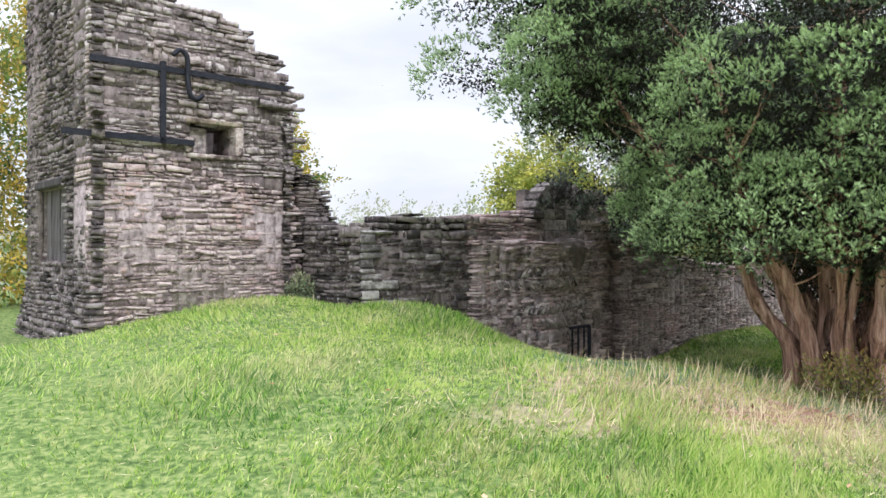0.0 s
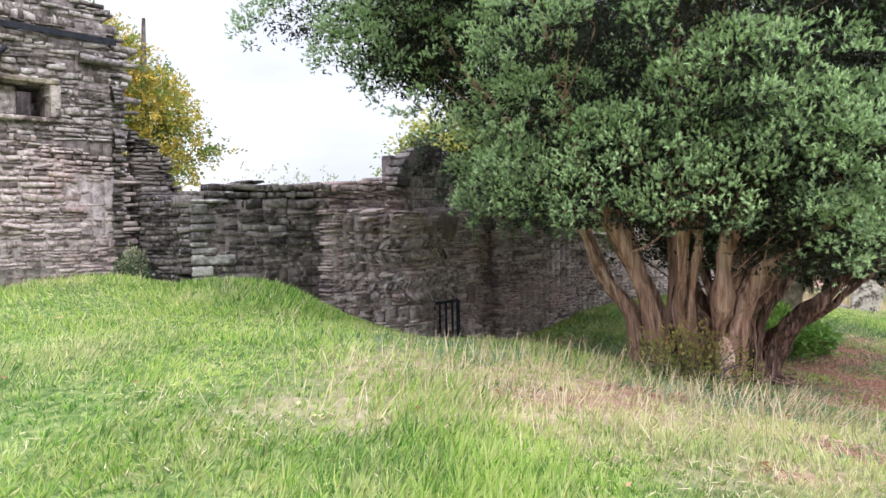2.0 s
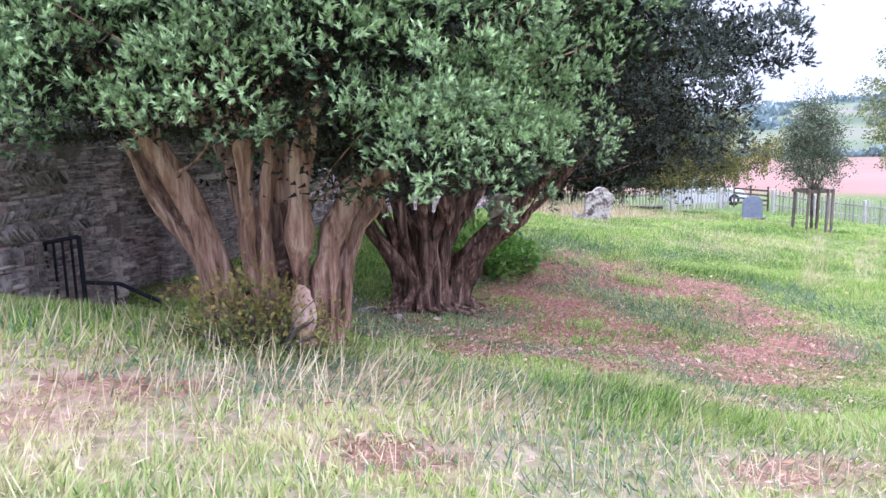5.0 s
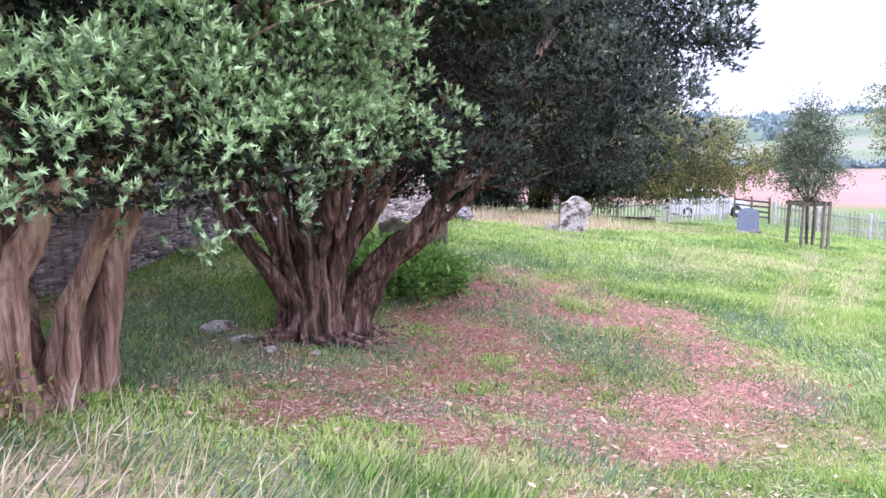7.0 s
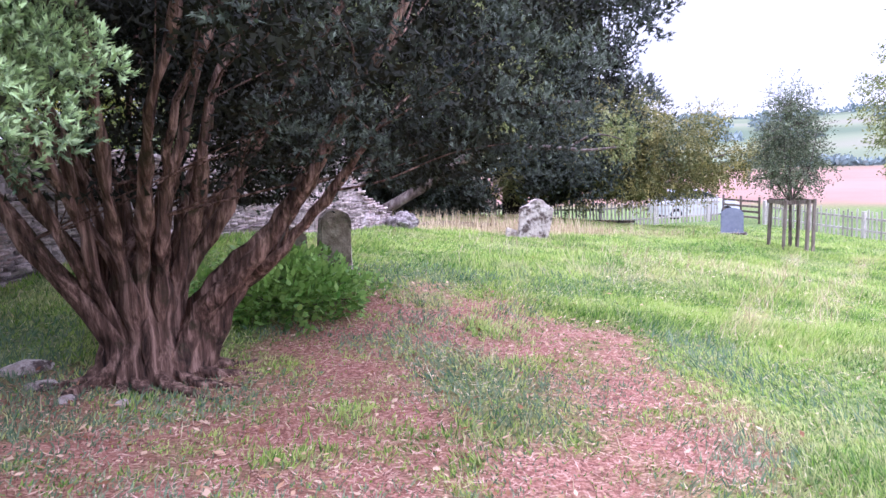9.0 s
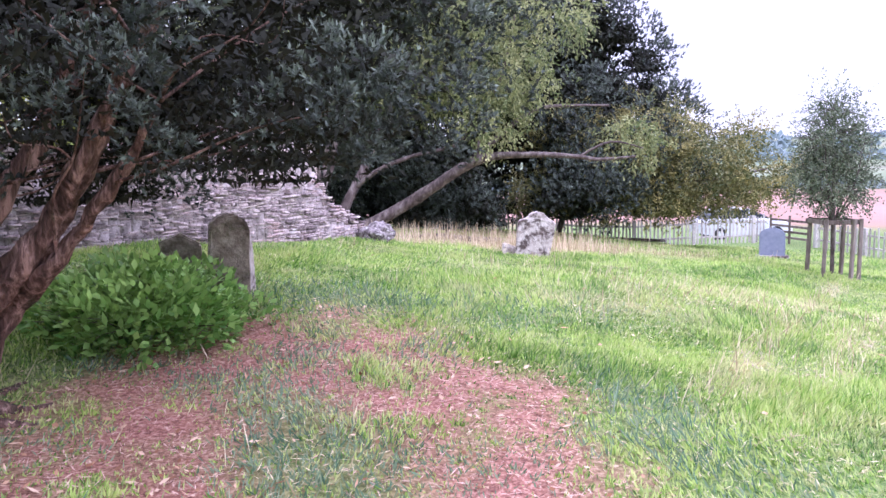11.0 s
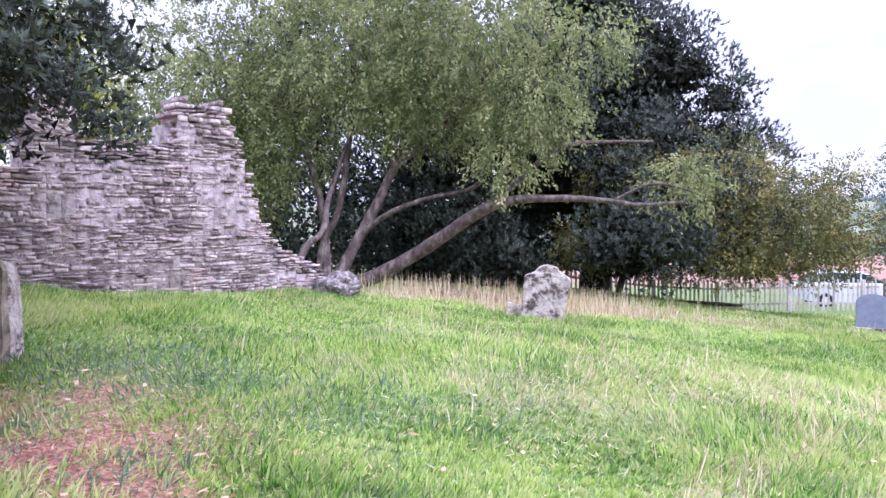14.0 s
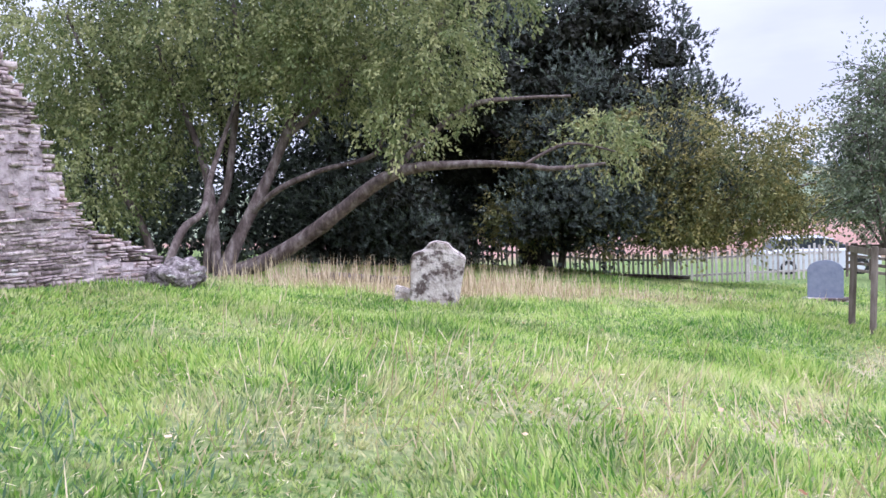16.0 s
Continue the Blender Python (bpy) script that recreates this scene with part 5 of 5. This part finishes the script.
iron = thing("iron_brace", (0, 0, 0), "rusted dark iron straps and hooked anchor bolted across the stone tower", "wall brace")
strap("top_strap", [((-0.03, 3.86), (1.35, 3.86)), ((1.35, 3.86), (2.72, 3.84))], "", parent=iron)
strap("lower_strap", [((-0.35, 2.93), (1.30, 2.92))], "", parent=iron)
strap("upright_strap", [((0.88, 2.88), (0.88, 3.95))], "", parent=iron)
hook = [(*on_tower(0.99, 4.04, 0.12), 0.034), (*on_tower(1.08, 4.12, 0.12), 0.034), (*on_tower(1.18, 4.04, 0.12), 0.034), (*on_tower(1.19, 3.75, 0.12), 0.034), (*on_tower(1.22, 3.56, 0.12), 0.034), (*on_tower(1.31, 3.50, 0.12), 0.034), (*on_tower(1.40, 3.57, 0.12), 0.034)]
V, Fa = tubes([hook], 8)
part("anchor_hook", mesh_from("anchor_hook", V, Fa, M_IRON, smooth=True), iron)

# side boards closing the window in the dark side wall
E_S = unit(np.array([T0[0] - SIDE[0], T0[1] - SIDE[1], 0]))
N_S = np.array([E_S[1], -E_S[0], 0])
shutter = thing("window_shutter", (SIDE[0] + E_S[0] * 1.35, SIDE[1] + E_S[1] * 1.35, 1.3), "weathered grey vertical boards closing the tower's side window", "shutter")
ang_s = math.degrees(math.atan2(E_S[1], E_S[0]))
for k in range(5):
    b = part("board", soft_box("board", 0.21, 0.04, 1.08, M_DARKWOOD, 0.006), shutter)
    b.matrix_basis = pose(*(E_S * (k - 2) * 0.225 - N_S * (0.12 + 0.01 * (k % 2))), 0, 0, ang_s)
b = part("lintel", soft_box("lintel", 1.35, 0.2, 0.12, M_DARKWOOD, 0.02, 1.06), shutter, "rough timber lintel")
b.matrix_basis = pose(*(-N_S * 0.05), 0, 0, ang_s)

# window dressings of the tower front
ang_t = math.degrees(math.atan2(E_T[1], E_T[0]))
win = tagged(new("window_1"), "small square unglazed stone window", "window", kind="structure")
win.location = on_tower(1.6, 2.8, 0)
for nm, s, z, sx, sz, m in (("lintel", 1.62, 3.20, 0.82, 0.07, M_MOSSY), ("sill", 1.6, 2.735, 0.72, 0.06, M_LICHEN), ("jamb_stone", 1.975, 2.8, 0.12, 0.40, M_LICHEN), ("jamb_stone", 1.26, 2.8, 0.10, 0.2, M_LICHEN)):
    o = part(nm, soft_box(nm, sx, 0.25, sz, m, 0.015), win)
    o.matrix_basis = pose(*(on_tower(s, z, -0.085) - np.array(win.location)), 0, 0, ang_t)
o = part("infill_stone", soft_box("infill_stone", 0.3, 0.3, 0.38, M_STONES, 0.03), win, "rough stone blocking half of the opening")
o.matrix_basis = pose(*(on_tower(1.43, 2.8, -0.3) - np.array(win.location)), 0, 0, ang_t)

# blocked arch in the wall
E_A = unit(np.array([DOOR[0] - CORNER[0], DOOR[1] - CORNER[1], 0]))
N_A = np.array([E_A[1], -E_A[0], 0])
ang_a = math.degrees(math.atan2(E_A[1], E_A[0]))


def on_arch(s, z, out=0.0):
    return np.array([CORNER[0], CORNER[1], 0]) + E_A * s + N_A * out + np.array([0, 0, z])


arch = tagged(new("blocked_arch"), "small round-headed arch filled with squared stone blocks", "arch", kind="structure")
arch.location = on_arch(2.12, 1.6)
ra = random.Random(5)
for k in range(13):
    a = math.pi * (k + 0.5) / 13
    o = part("voussoir", soft_box("voussoir", 0.115, 0.3, 0.26, M_DARK, 0.012), arch)
    c = on_arch(2.12 - 0.60 * math.cos(a), 1.98 + 0.46 * math.sin(a), -0.14 + ra.uniform(-0.01, 0.02)) - np.array(arch.location)
    o.matrix_basis = pose(*c, 0, 0, ang_a) @ pose(0, 0, 0, 0, math.degrees(a) - 90, 0) @ pose(0, 0, -0.1)
for k, (s, z, w, h) in enumerate([(1.83, 1.98, 0.30, 0.16), (2.12, 1.98, 0.27, 0.16), (2.41, 1.98, 0.30, 0.16), (1.80, 1.80, 0.36, 0.17), (2.14, 1.80, 0.30, 0.17), (2.45, 1.80, 0.31, 0.17), (1.98, 2.15, 0.26, 0.15), (2.26, 2.15, 0.27, 0.15), (2.12, 2.31, 0.40, 0.10), (2.12, 1.55, 1.0, 0.24)]):
    o = part("block", soft_box("block", w, 0.3, h, M_STONE, 0.012), arch)
    o.matrix_basis = pose(*(on_arch(s, z, -0.2) - np.array(arch.location)), 0, 0, ang_a)
o = part("backing", soft_box("backing", 1.05, 0.2, 0.95, M_MORTAR, 0.01), arch)
o.matrix_basis = pose(*(on_arch(2.12, 1.5, -0.45) - np.array(arch.location)), 0, 0, ang_a)
# rounded remains of a basin below the arch
bm = bmesh.new()
bmesh.ops.create_uvsphere(bm, u_segments=24, v_segments=14, radius=1)
for v in bm.verts:
    k = 1 + 0.10 * noise.noise(v.co * 3.1)
    v.co = Vector((v.co.x * 0.50 * k, v.co.y * 0.26 * k, (min(v.co.z, 0.55)) * 0.42 * k))
me = bpy.data.meshes.new("basin")
bm.to_mesh(me)
bm.free()
me.materials.append(M_MORTAR)
o = tagged(new("stone_basin", me), "rounded rubble remains of a basin under the blocked arch", "stone", kind="structure")
o.matrix_world = pose(*on_arch(2.15, 1.43, -0.02), 0, 0, ang_a)
# dressed jamb of the recessed stair
jamb = tagged(new("door_jamb"), "pinkish dressed stone jamb beside the recessed stair", "door jamb", kind="structure")
jamb.location = on_arch(2.8, -0.6)
z = -0.6
while z < 1.1:
    h = ra.uniform(0.16, 0.34)
    o = part("jamb_stone", soft_box("jamb_stone", ra.choice((0.16, 0.22, 0.28)), 0.42, h - 0.015, M_PALE, 0.015), jamb)
    o.matrix_basis = pose(*(on_arch(2.83, z, 0.0 - 0.05) - np.array(jamb.location)), 0, 0, ang_a)
    z += h

# pale quoins where the low wall breaks off
E_W = unit(np.array([CORNER[0] + 1.14, CORNER[1] - 9.95, 0]))
N_W = np.array([E_W[1], -E_W[0], 0])
quoins = tagged(new("wall_quoins"), "pale lichened corner stones at the broken end of the low wall", "wall corner", kind="structure")
quoins.location = (-1.14, 9.95, 0.6)
z, k = 0.62, 0
while z < 1.74:
    h, w = ra.uniform(0.05, 0.17), ra.uniform(0.18, 0.55)
    o = part("quoin", soft_box("quoin", w, 0.4, h - 0.012, M_LICHEN_PALE, 0.02), quoins)
    o.matrix_basis = pose(*(E_W * (w / 2 + 0.06) + N_W * (0.04 - 0.2 + ra.uniform(0, 0.02)) + np.array([0, 0, z - 0.6])), 0, 0, math.degrees(math.atan2(E_W[1], E_W[0])))
    z += h
g_ = float(height(19.9, 27.4))
V, Fa = tubes([[(19.0, 27.9, g_ + 0.08, 0.05), (19.9, 27.4, g_ + 0.06, 0.06), (20.9, 26.8, g_ + 0.03, 0.04)]], 8, 0.1)
o = tagged(new("fallen_branch", mesh_from("fallen_branch", V, Fa, M_BARK_GREY, smooth=True)), "pale fallen branch lying in rough grass", "branch")

g_ = float(height(12.6, 22.3))
V, Fa = tubes([[(11.7, 22.6, g_ + 0.10, 0.07), (12.5, 22.4, g_ + 0.12, 0.09), (13.4, 22.2, g_ + 0.05, 0.07), (14.0, 22.3, g_ + 0.03, 0.03)]], 9, 0.1)
o = tagged(new("fallen_branch", mesh_from("fallen_branch", V, Fa, M_BARK_GREY, smooth=True)), "grey fallen bough under the leaning tree", "branch")

# handrail
rail = thing("stair_handrail", (2.25, 11.66, -0.5), "black iron handrail beside the sunken stair", "handrail")
def rail_part(nm, lines, r=0.014, label=""):
    V, Fa = tubes([bar(p, q, r) for p, q in lines], 6)
    part(nm, mesh_from(nm, V - np.array([2.25, 11.66, -0.5]), Fa, M_IRON, smooth=True), rail, label)
rail_part("post", [((2.25, 11.66, -0.7), (2.24, 11.66, 0.33))], 0.028)
rail_part("top_rail", [((1.88, 11.64, 0.28), (2.24, 11.66, 0.33))], 0.026)
for x, z0, z1 in ((1.90, -0.05, 0.28), (1.98, -0.30, 0.30), (2.07, -0.55, 0.31), (2.16, -0.6, 0.32)):
    rail_part("baluster", [((x, 11.65, z0), (x, 11.65, z1))], 0.016)
rail_part("lower_rail", [((2.25, 11.66, -0.2), (2.62, 11.66, -0.25)), ((2.62, 11.66, -0.25), (3.06, 11.64, -0.51))], 0.026)
rail_part("post", [((2.57, 11.66, -0.75), (2.57, 11.66, -0.25))], 0.018)


# headstones
def headstone(name, at, w, h, d, mat, label, outline, rz, rx=0, ry=0, bevel=0.015, rough=0.0, group=""):
    bm = bmesh.new()
    fr = [bm.verts.new((x * w / 2, -d / 2, z * h)) for x, z in outline]
    f = bm.faces.new(fr)
    g = bmesh.ops.extrude_face_region(bm, geom=[f])
    bmesh.ops.translate(bm, verts=[v for v in g["geom"] if isinstance(v, bmesh.types.BMVert)], vec=(0, d, 0))
    bmesh.ops.recalc_face_normals(bm, faces=bm.faces)
    bmesh.ops.bevel(bm, geom=[e for e in bm.edges], offset=bevel, segments=2, affect="EDGES")
    if rough:
        bmesh.ops.triangulate(bm, faces=bm.faces)
        bmesh.ops.subdivide_edges(bm, edges=[e for e in bm.edges if e.calc_length() > 0.08], cuts=2, use_grid_fill=True)
        for v in bm.verts:
            v.co += Vector((noise.noise(v.co * 9), noise.noise(v.co * 9 + Vector((5, 0, 0))), noise.noise(v.co * 7))) * rough
    me = bpy.data.meshes.new(name)
    bm.to_mesh(me)
    bm.free()
    me.materials.append(mat)
    t = thing(name, at, label, "headstone", group or "churchyard headstones")
    part("slab", me, t)
    t.matrix_basis = pose(*at, rx, ry, rz)
    return t


def round_top(n=10, z0=0.72):
    return [(-1, 0), (1, 0)] + [(math.cos(math.pi * k / n), z0 + (1 - z0) * math.sin(math.pi * k / n)) for k in range(n + 1)]


t = headstone("headstone", (22.3, 23.6, float(height(22.3, 23.6)) + 0.03), 0.66, 0.80, 0.11, M_SLATE, "smooth blue-grey slate headstone with an arched top on a low plinth", round_top(14, 0.74), -36)
part("plinth", soft_box("plinth", 0.86, 0.3, 0.07, M_LICHEN, 0.012), t, "pale low stone plinth").location = (0, 0, -0.03)
g = float(height(13.95, 20.1))
headstone("headstone", (13.95, 20.1, g - 0.1), 0.78, 1.04, 0.12, M_LICHEN, "leaning pale headstone blotched with dark lichen in long grass", [(-0.92, 0), (0.8, 0), (1.0, 0.80), (0.42, 0.93), (0.3, 0.99), (-0.1, 1.0), (-0.4, 0.95), (-0.55, 0.86), (-0.98, 0.78)], -14, rx=6, ry=7, rough=0.012)
headstone("headstone", (13.55, 20.35, float(height(13.55, 20.35)) - 0.08), 0.3, 0.32, 0.12, M_LICHEN, "broken stump of a pale lichened headstone", [(-1, 0), (1, 0), (0.9, 0.7), (0.1, 0.9), (-0.9, 1.0)], -10, rx=5, rough=0.015)
headstone("headstone", (8.2, 13.5, float(height(8.2, 13.5)) - 0.1), 0.40, 0.96, 0.14, M_MOSSY, "narrow mossy brown headstone with a ragged top beside brambles", [(-1, 0), (1, 0), (1, 0.84), (0.8, 0.93), (0.5, 0.95), (0.35, 1.0), (-0.2, 1.0), (-0.6, 0.97), (-0.95, 0.88)], 6, rx=3, ry=2, rough=0.025)
headstone("headstone", (8.38, 13.64, float(height(8.38, 13.64)) - 0.1), 0.14, 0.84, 0.14, M_LICHEN, "thin pale headstone standing behind a mossy one", [(-1, 0), (1, 0), (1, 0.8), (0.3, 1.0), (-1, 0.95)], -24, rough=0.02)
headstone("headstone", (7.73, 13.85, float(height(7.73, 13.85)) - 0.1), 0.42, 0.66, 0.12, M_MOSSY, "small brown gabled headstone among brambles", [(-1, 0), (1, 0), (1, 0.8), (0, 1.0), (-1, 0.86)], 4, rough=0.02)


# bramble and shrubs
def shrub(name, at, rx_, ry_, h, n, leaf, mat, label, seed, category="shrub"):
    rng = np.random.default_rng(seed)
    t = thing(name, at, label, category)
    q = unit(rng.normal(0, 1, (n, 3))) * (rng.random((n, 1)) ** 0.35)
    q[:, 2] = np.abs(q[:, 2])
    lump = 1 + 0.22 * np.sin(q[:, 0] * 7 + seed) * np.cos(q[:, 1] * 6)
    P = q * np.array([rx_, ry_, h]) * lump[:, None]
    P[:, 2] += height(P[:, 0] + at[0], P[:, 1] + at[1]) - at[2]
    D = unit(q + rng.normal(0, 0.6, q.shape) + np.array([0, 0, 0.1]))
    W = unit(np.cross(D, rng.normal(0, 0.4, q.shape) + np.array([0, 0, 1])))
    # tone pales upwards, so shade low in the foliage is painted in
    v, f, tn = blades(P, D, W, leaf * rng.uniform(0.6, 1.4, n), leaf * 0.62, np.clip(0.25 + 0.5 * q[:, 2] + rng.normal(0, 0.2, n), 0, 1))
    part("foliage", mesh_from("foliage", v, f, mat, tone=tn), t)
    lines = [[(0.3 * q[k, 0] * rx_, 0.3 * q[k, 1] * ry_, -0.05, 0.008), (*(P[k] * 0.6), 0.006), (*P[k], 0.003)] for k in range(0, 60)]
    V, Fa = tubes(lines, 4)
    tagged(part("stem_tangle", mesh_from("stem_tangle", V, Fa, M_BARK_GREY), t), kind="stuff")
    return t


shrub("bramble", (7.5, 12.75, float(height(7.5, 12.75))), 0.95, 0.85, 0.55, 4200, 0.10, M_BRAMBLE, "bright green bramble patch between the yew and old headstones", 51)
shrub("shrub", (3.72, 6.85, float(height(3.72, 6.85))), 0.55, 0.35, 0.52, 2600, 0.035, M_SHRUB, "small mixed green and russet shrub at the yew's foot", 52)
shrub("ivy_clump", (-2.05, 10.95, float(height(-2.05, 10.95))), 0.24, 0.2, 0.42, 1100, 0.045, M_SHADE_GRASS, "dark green ivy clump in the corner of tower and wall", 53)
bm = bmesh.new()
bmesh.ops.create_icosphere(bm, subdivisions=3, radius=1)
for v in bm.verts:
    v.co = Vector((v.co.x * 0.075, v.co.y * 0.05, v.co.z * 0.17)) * (1 + 0.25 * noise.noise(v.co * 2.5))
me = bpy.data.meshes.new("scar")
bm.to_mesh(me)
bm.free()
me.materials.append(M_FUNGUS)
o = tagged(new("bark_scar", me), "pale pink sawn scar on the yew's front stem", "wood scar")
o.location = (3.98, 6.86, 0.28)

# loose stones at the second yew
for k, (x, y, s) in enumerate([(5.35, 10.9, 0.14), (5.15, 11.4, 0.22), (5.6, 10.45, 0.10), (6.0, 10.25, 0.08)]):
    bm = bmesh.new()
    bmesh.ops.create_icosphere(bm, subdivisions=2, radius=1)
    for v in bm.verts:
        v.co = Vector((v.co.x * s, v.co.y * s * 0.7, v.co.z * s * 0.35)) * (1 + 0.3 * noise.noise(v.co * 1.7 + Vector((k, 0, 0))))
    me = bpy.data.meshes.new("stone")
    bm.to_mesh(me)
    bm.free()
    me.materials.append(M_LICHEN)
    o = tagged(new("fallen_stone", me), "pale flat stone half sunk in soil near the yew", "stone", "loose stones")
    o.matrix_basis = pose(x, y, float(height(x, y)) + 0.02, 0, 0, 40 * k)

bm = bmesh.new()
bmesh.ops.create_icosphere(bm, subdivisions=4, radius=1)
for v in bm.verts:
    v.co = Vector((v.co.x * 0.36, v.co.y * 0.28, v.co.z * 0.22)) * (1 + 0.32 * noise.noise(v.co * 1.9) + 0.10 * noise.noise(v.co * 6))
me = bpy.data.meshes.new("boulder")
bm.to_mesh(me)
bm.free()
me.materials.append(M_STONES)
o = tagged(new("boulder", me), "pale lichened boulder ending the ruined wall", "stone")
o.matrix_basis = pose(10.62, 19.2, float(height(10.62, 19.2)) + 0.16, 0, 0, 30)

# tree guard
guard = thing("tree_guard", (*TG, gz), "weathered stake and rail guard round the young tree", "tree guard")
stake = soft_box("stake", 0.07, 0.07, 1.3, M_WOOD, 0.008, -0.1)
rail_me = soft_box("rail", 0.80, 0.035, 0.09, M_WOOD, 0.006)
for k in range(4):
    a = radians(90 * k + 30)
    o = part("stake", stake, guard)
    o.matrix_basis = pose(0.5 * math.cos(a), 0.5 * math.sin(a), 0, 2 * math.sin(k), 2 * math.cos(k), 20 * k)
    b = radians(90 * k + 75)
    o = part("rail", rail_me, guard)
    o.matrix_basis = pose(0.36 * math.cos(b), 0.36 * math.sin(b), 1.08, 0, 0, math.degrees(b) + 90)
o = part("stake", stake, guard)
o.matrix_basis = pose(0.05, -0.45, 0, 1, 1, 10)


# fence of pales, in bays
def fence_run(points, spacing, h, wood_label, group, seed, post_every=2.4, pale_w=0.07):
    rng = random.Random(seed)
    pale = [soft_box("pale", pale_w, 0.022, h * k, M_PALEWOOD, 0.004, 0.02) for k in (1.0, 0.94, 1.05)]
    post = soft_box("post", 0.13, 0.13, h + 0.14, M_PALEWOOD, 0.012, -0.1)
    for p, q in zip(points, points[1:]):
        L = math.dist(p, q)
        e = ((q[0] - p[0]) / L, (q[1] - p[1]) / L)
        ang = math.degrees(math.atan2(e[1], e[0]))
        s = 0.0
        while s < L - 0.2:
            bay = min(post_every, L - s)
            x, y = p[0] + e[0] * s, p[1] + e[1] * s
            z = float(height(x, y))
            zn = float(height(x + e[0] * bay, y + e[1] * bay))
            f = thing("fence_bay", (x, y, z), wood_label, "fence", group)
            part("post", post, f).matrix_basis = pose(0, 0, 0, 0, 0, ang)
            for zz in (0.28, h - 0.25):
                me = soft_box("rail", bay, 0.05, 0.07, M_PALEWOOD, 0.006)
                o = part("rail", me, f)
                o.matrix_basis = pose(e[0] * bay / 2 - e[1] * 0.05, e[1] * bay / 2 + e[0] * 0.05, zz + (zn - z) / 2, 0, -math.degrees(math.atan2(zn - z, bay)), ang)
            n = int(bay / spacing)
            for k in range(1, n + 1):
                u = k * bay / (n + 1)
                o = part("pale", pale[rng.randrange(3)], f)
                o.matrix_basis = pose(e[0] * u, e[1] * u, (zn - z) * u / bay + 0.03, 0, rng.uniform(-2, 2), ang)
            s += bay


M_PALEWOOD = material("silvered_fence_wood", [(0.36, 0.32, 0.30), (0.64, 0.59, 0.56)], 12, 6, 0.85, 0.3, 40, obj=0.35)
fence_run([(16.4, 34.6), (23.2, 33.1), (28.4, 31.9)], 0.165, 1.08, "silver-grey pointed paling fence along the churchyard", "paling fence bays", 61)
fence_run([(28.6, 29.4), (28.5, 24.5), (27.8, 18.5)], 0.2, 0.95, "darker close-set paling fence beside the gate", "paling fence bays", 62)
gate = thing("gate", (28.5, 30.7, float(height(28.5, 30.7))), "dark wooden gate closing the gap in the paling fence", "gate")
for z0 in (0.2, 0.42, 0.64, 0.86):
    part("bar", soft_box("bar", 0.05, 2.2, 0.09, M_WOOD, 0.008, z0), gate)
for y0 in (-1.1, 0, 1.1):
    part("upright", soft_box("upright", 0.07, 0.07, 1.1, M_WOOD, 0.008), gate).location = (0, y0, 0)


# parked car behind the fence
def lathe_disc(name, r, w, mat, n=20):
    bm = bmesh.new()
    bmesh.ops.create_cone(bm, cap_ends=True, segments=n, radius1=r, radius2=r, depth=w, matrix=Matrix.Rotation(radians(90), 4, "X"))
    bmesh.ops.bevel(bm, geom=[e for e in bm.edges if abs(e.verts[0].co.y - e.verts[1].co.y) < 1e-5], offset=w * 0.15, segments=2, affect="EDGES")
    me = bpy.data.meshes.new(name)
    bm.to_mesh(me)
    bm.free()
    me.materials.append(mat)
    return me


car = thing("car", (0, 0, 0), "silver hatchback parked beyond the paling fence", "car")
SECT = [(-2.1, 0.35, 0.75, 0.76), (-1.95, 0.3, 0.95, 0.82), (-1.6, 0.25, 1.02, 0.85), (1.0, 0.25, 0.98, 0.85), (1.8, 0.28, 0.82, 0.82), (2.1, 0.35, 0.62, 0.7)]
TOPS = [(-1.9, 0.98, 0.70), (-1.5, 1.38, 0.60), (-0.9, 1.46, 0.60), (0.1, 1.44, 0.60), (0.45, 1.34, 0.62), (1.15, 0.98, 0.72)]


def loft(name, secs, mat):
    V, Fa = [], []
    for x, z0, z1, w in secs:
        V += [(x, -w, z0), (x, -w, z1 - 0.06), (x, -w + 0.08, z1), (x, w - 0.08, z1), (x, w, z1 - 0.06), (x, w, z0)]
    for i in range(len(secs) - 1):
        for k in range(6):
            Fa.append((6 * i + k, 6 * i + (k + 1) % 6, 6 * i + 6 + (k + 1) % 6, 6 * i + 6 + k))
    bm = bmesh.new()
    vs = [bm.verts.new(v) for v in V]
    for f in Fa:
        bm.faces.new([vs[i] for i in f])
    bm.faces.new(vs[:6][::-1])
    bm.faces.new(vs[-6:])
    bmesh.ops.recalc_face_normals(bm, faces=bm.faces)
    me = bpy.data.meshes.new(name)
    bm.to_mesh(me)
    bm.free()
    me.materials.append(mat)
    return me


part("body", loft("body", SECT, M_PAINT), car)
part("glasshouse", loft("glasshouse", [(x, 0.9, z - 0.03, w + 0.02) for x, z, w in TOPS], M_GLASS), car, "dark tinted glass")
part("roof", loft("roof", [(x, z - 0.05, z + 0.01, w) for x, z, w in TOPS[1:5]], M_PAINT), car)
for x in (-1.3, 1.3):
    for y in (-0.78, 0.78):
        o = part("wheel", lathe_disc("wheel", 0.31, 0.2, M_TYRE), car)
        o.location = (x, y, 0.31)
        part("rim", lathe_disc("rim", 0.19, 0.215, M_PAINT), o)
for x in (-0.95, 0.1):
    part("pillar", soft_box("pillar", 0.06, 1.28, 0.5, M_PAINT, 0.01, 0.94), car).location = (x, 0, 0)
car.matrix_basis = pose(30.4, 36.4, float(height(30.4, 36.4)), 0, 0, -12)


flush_stone_parts()
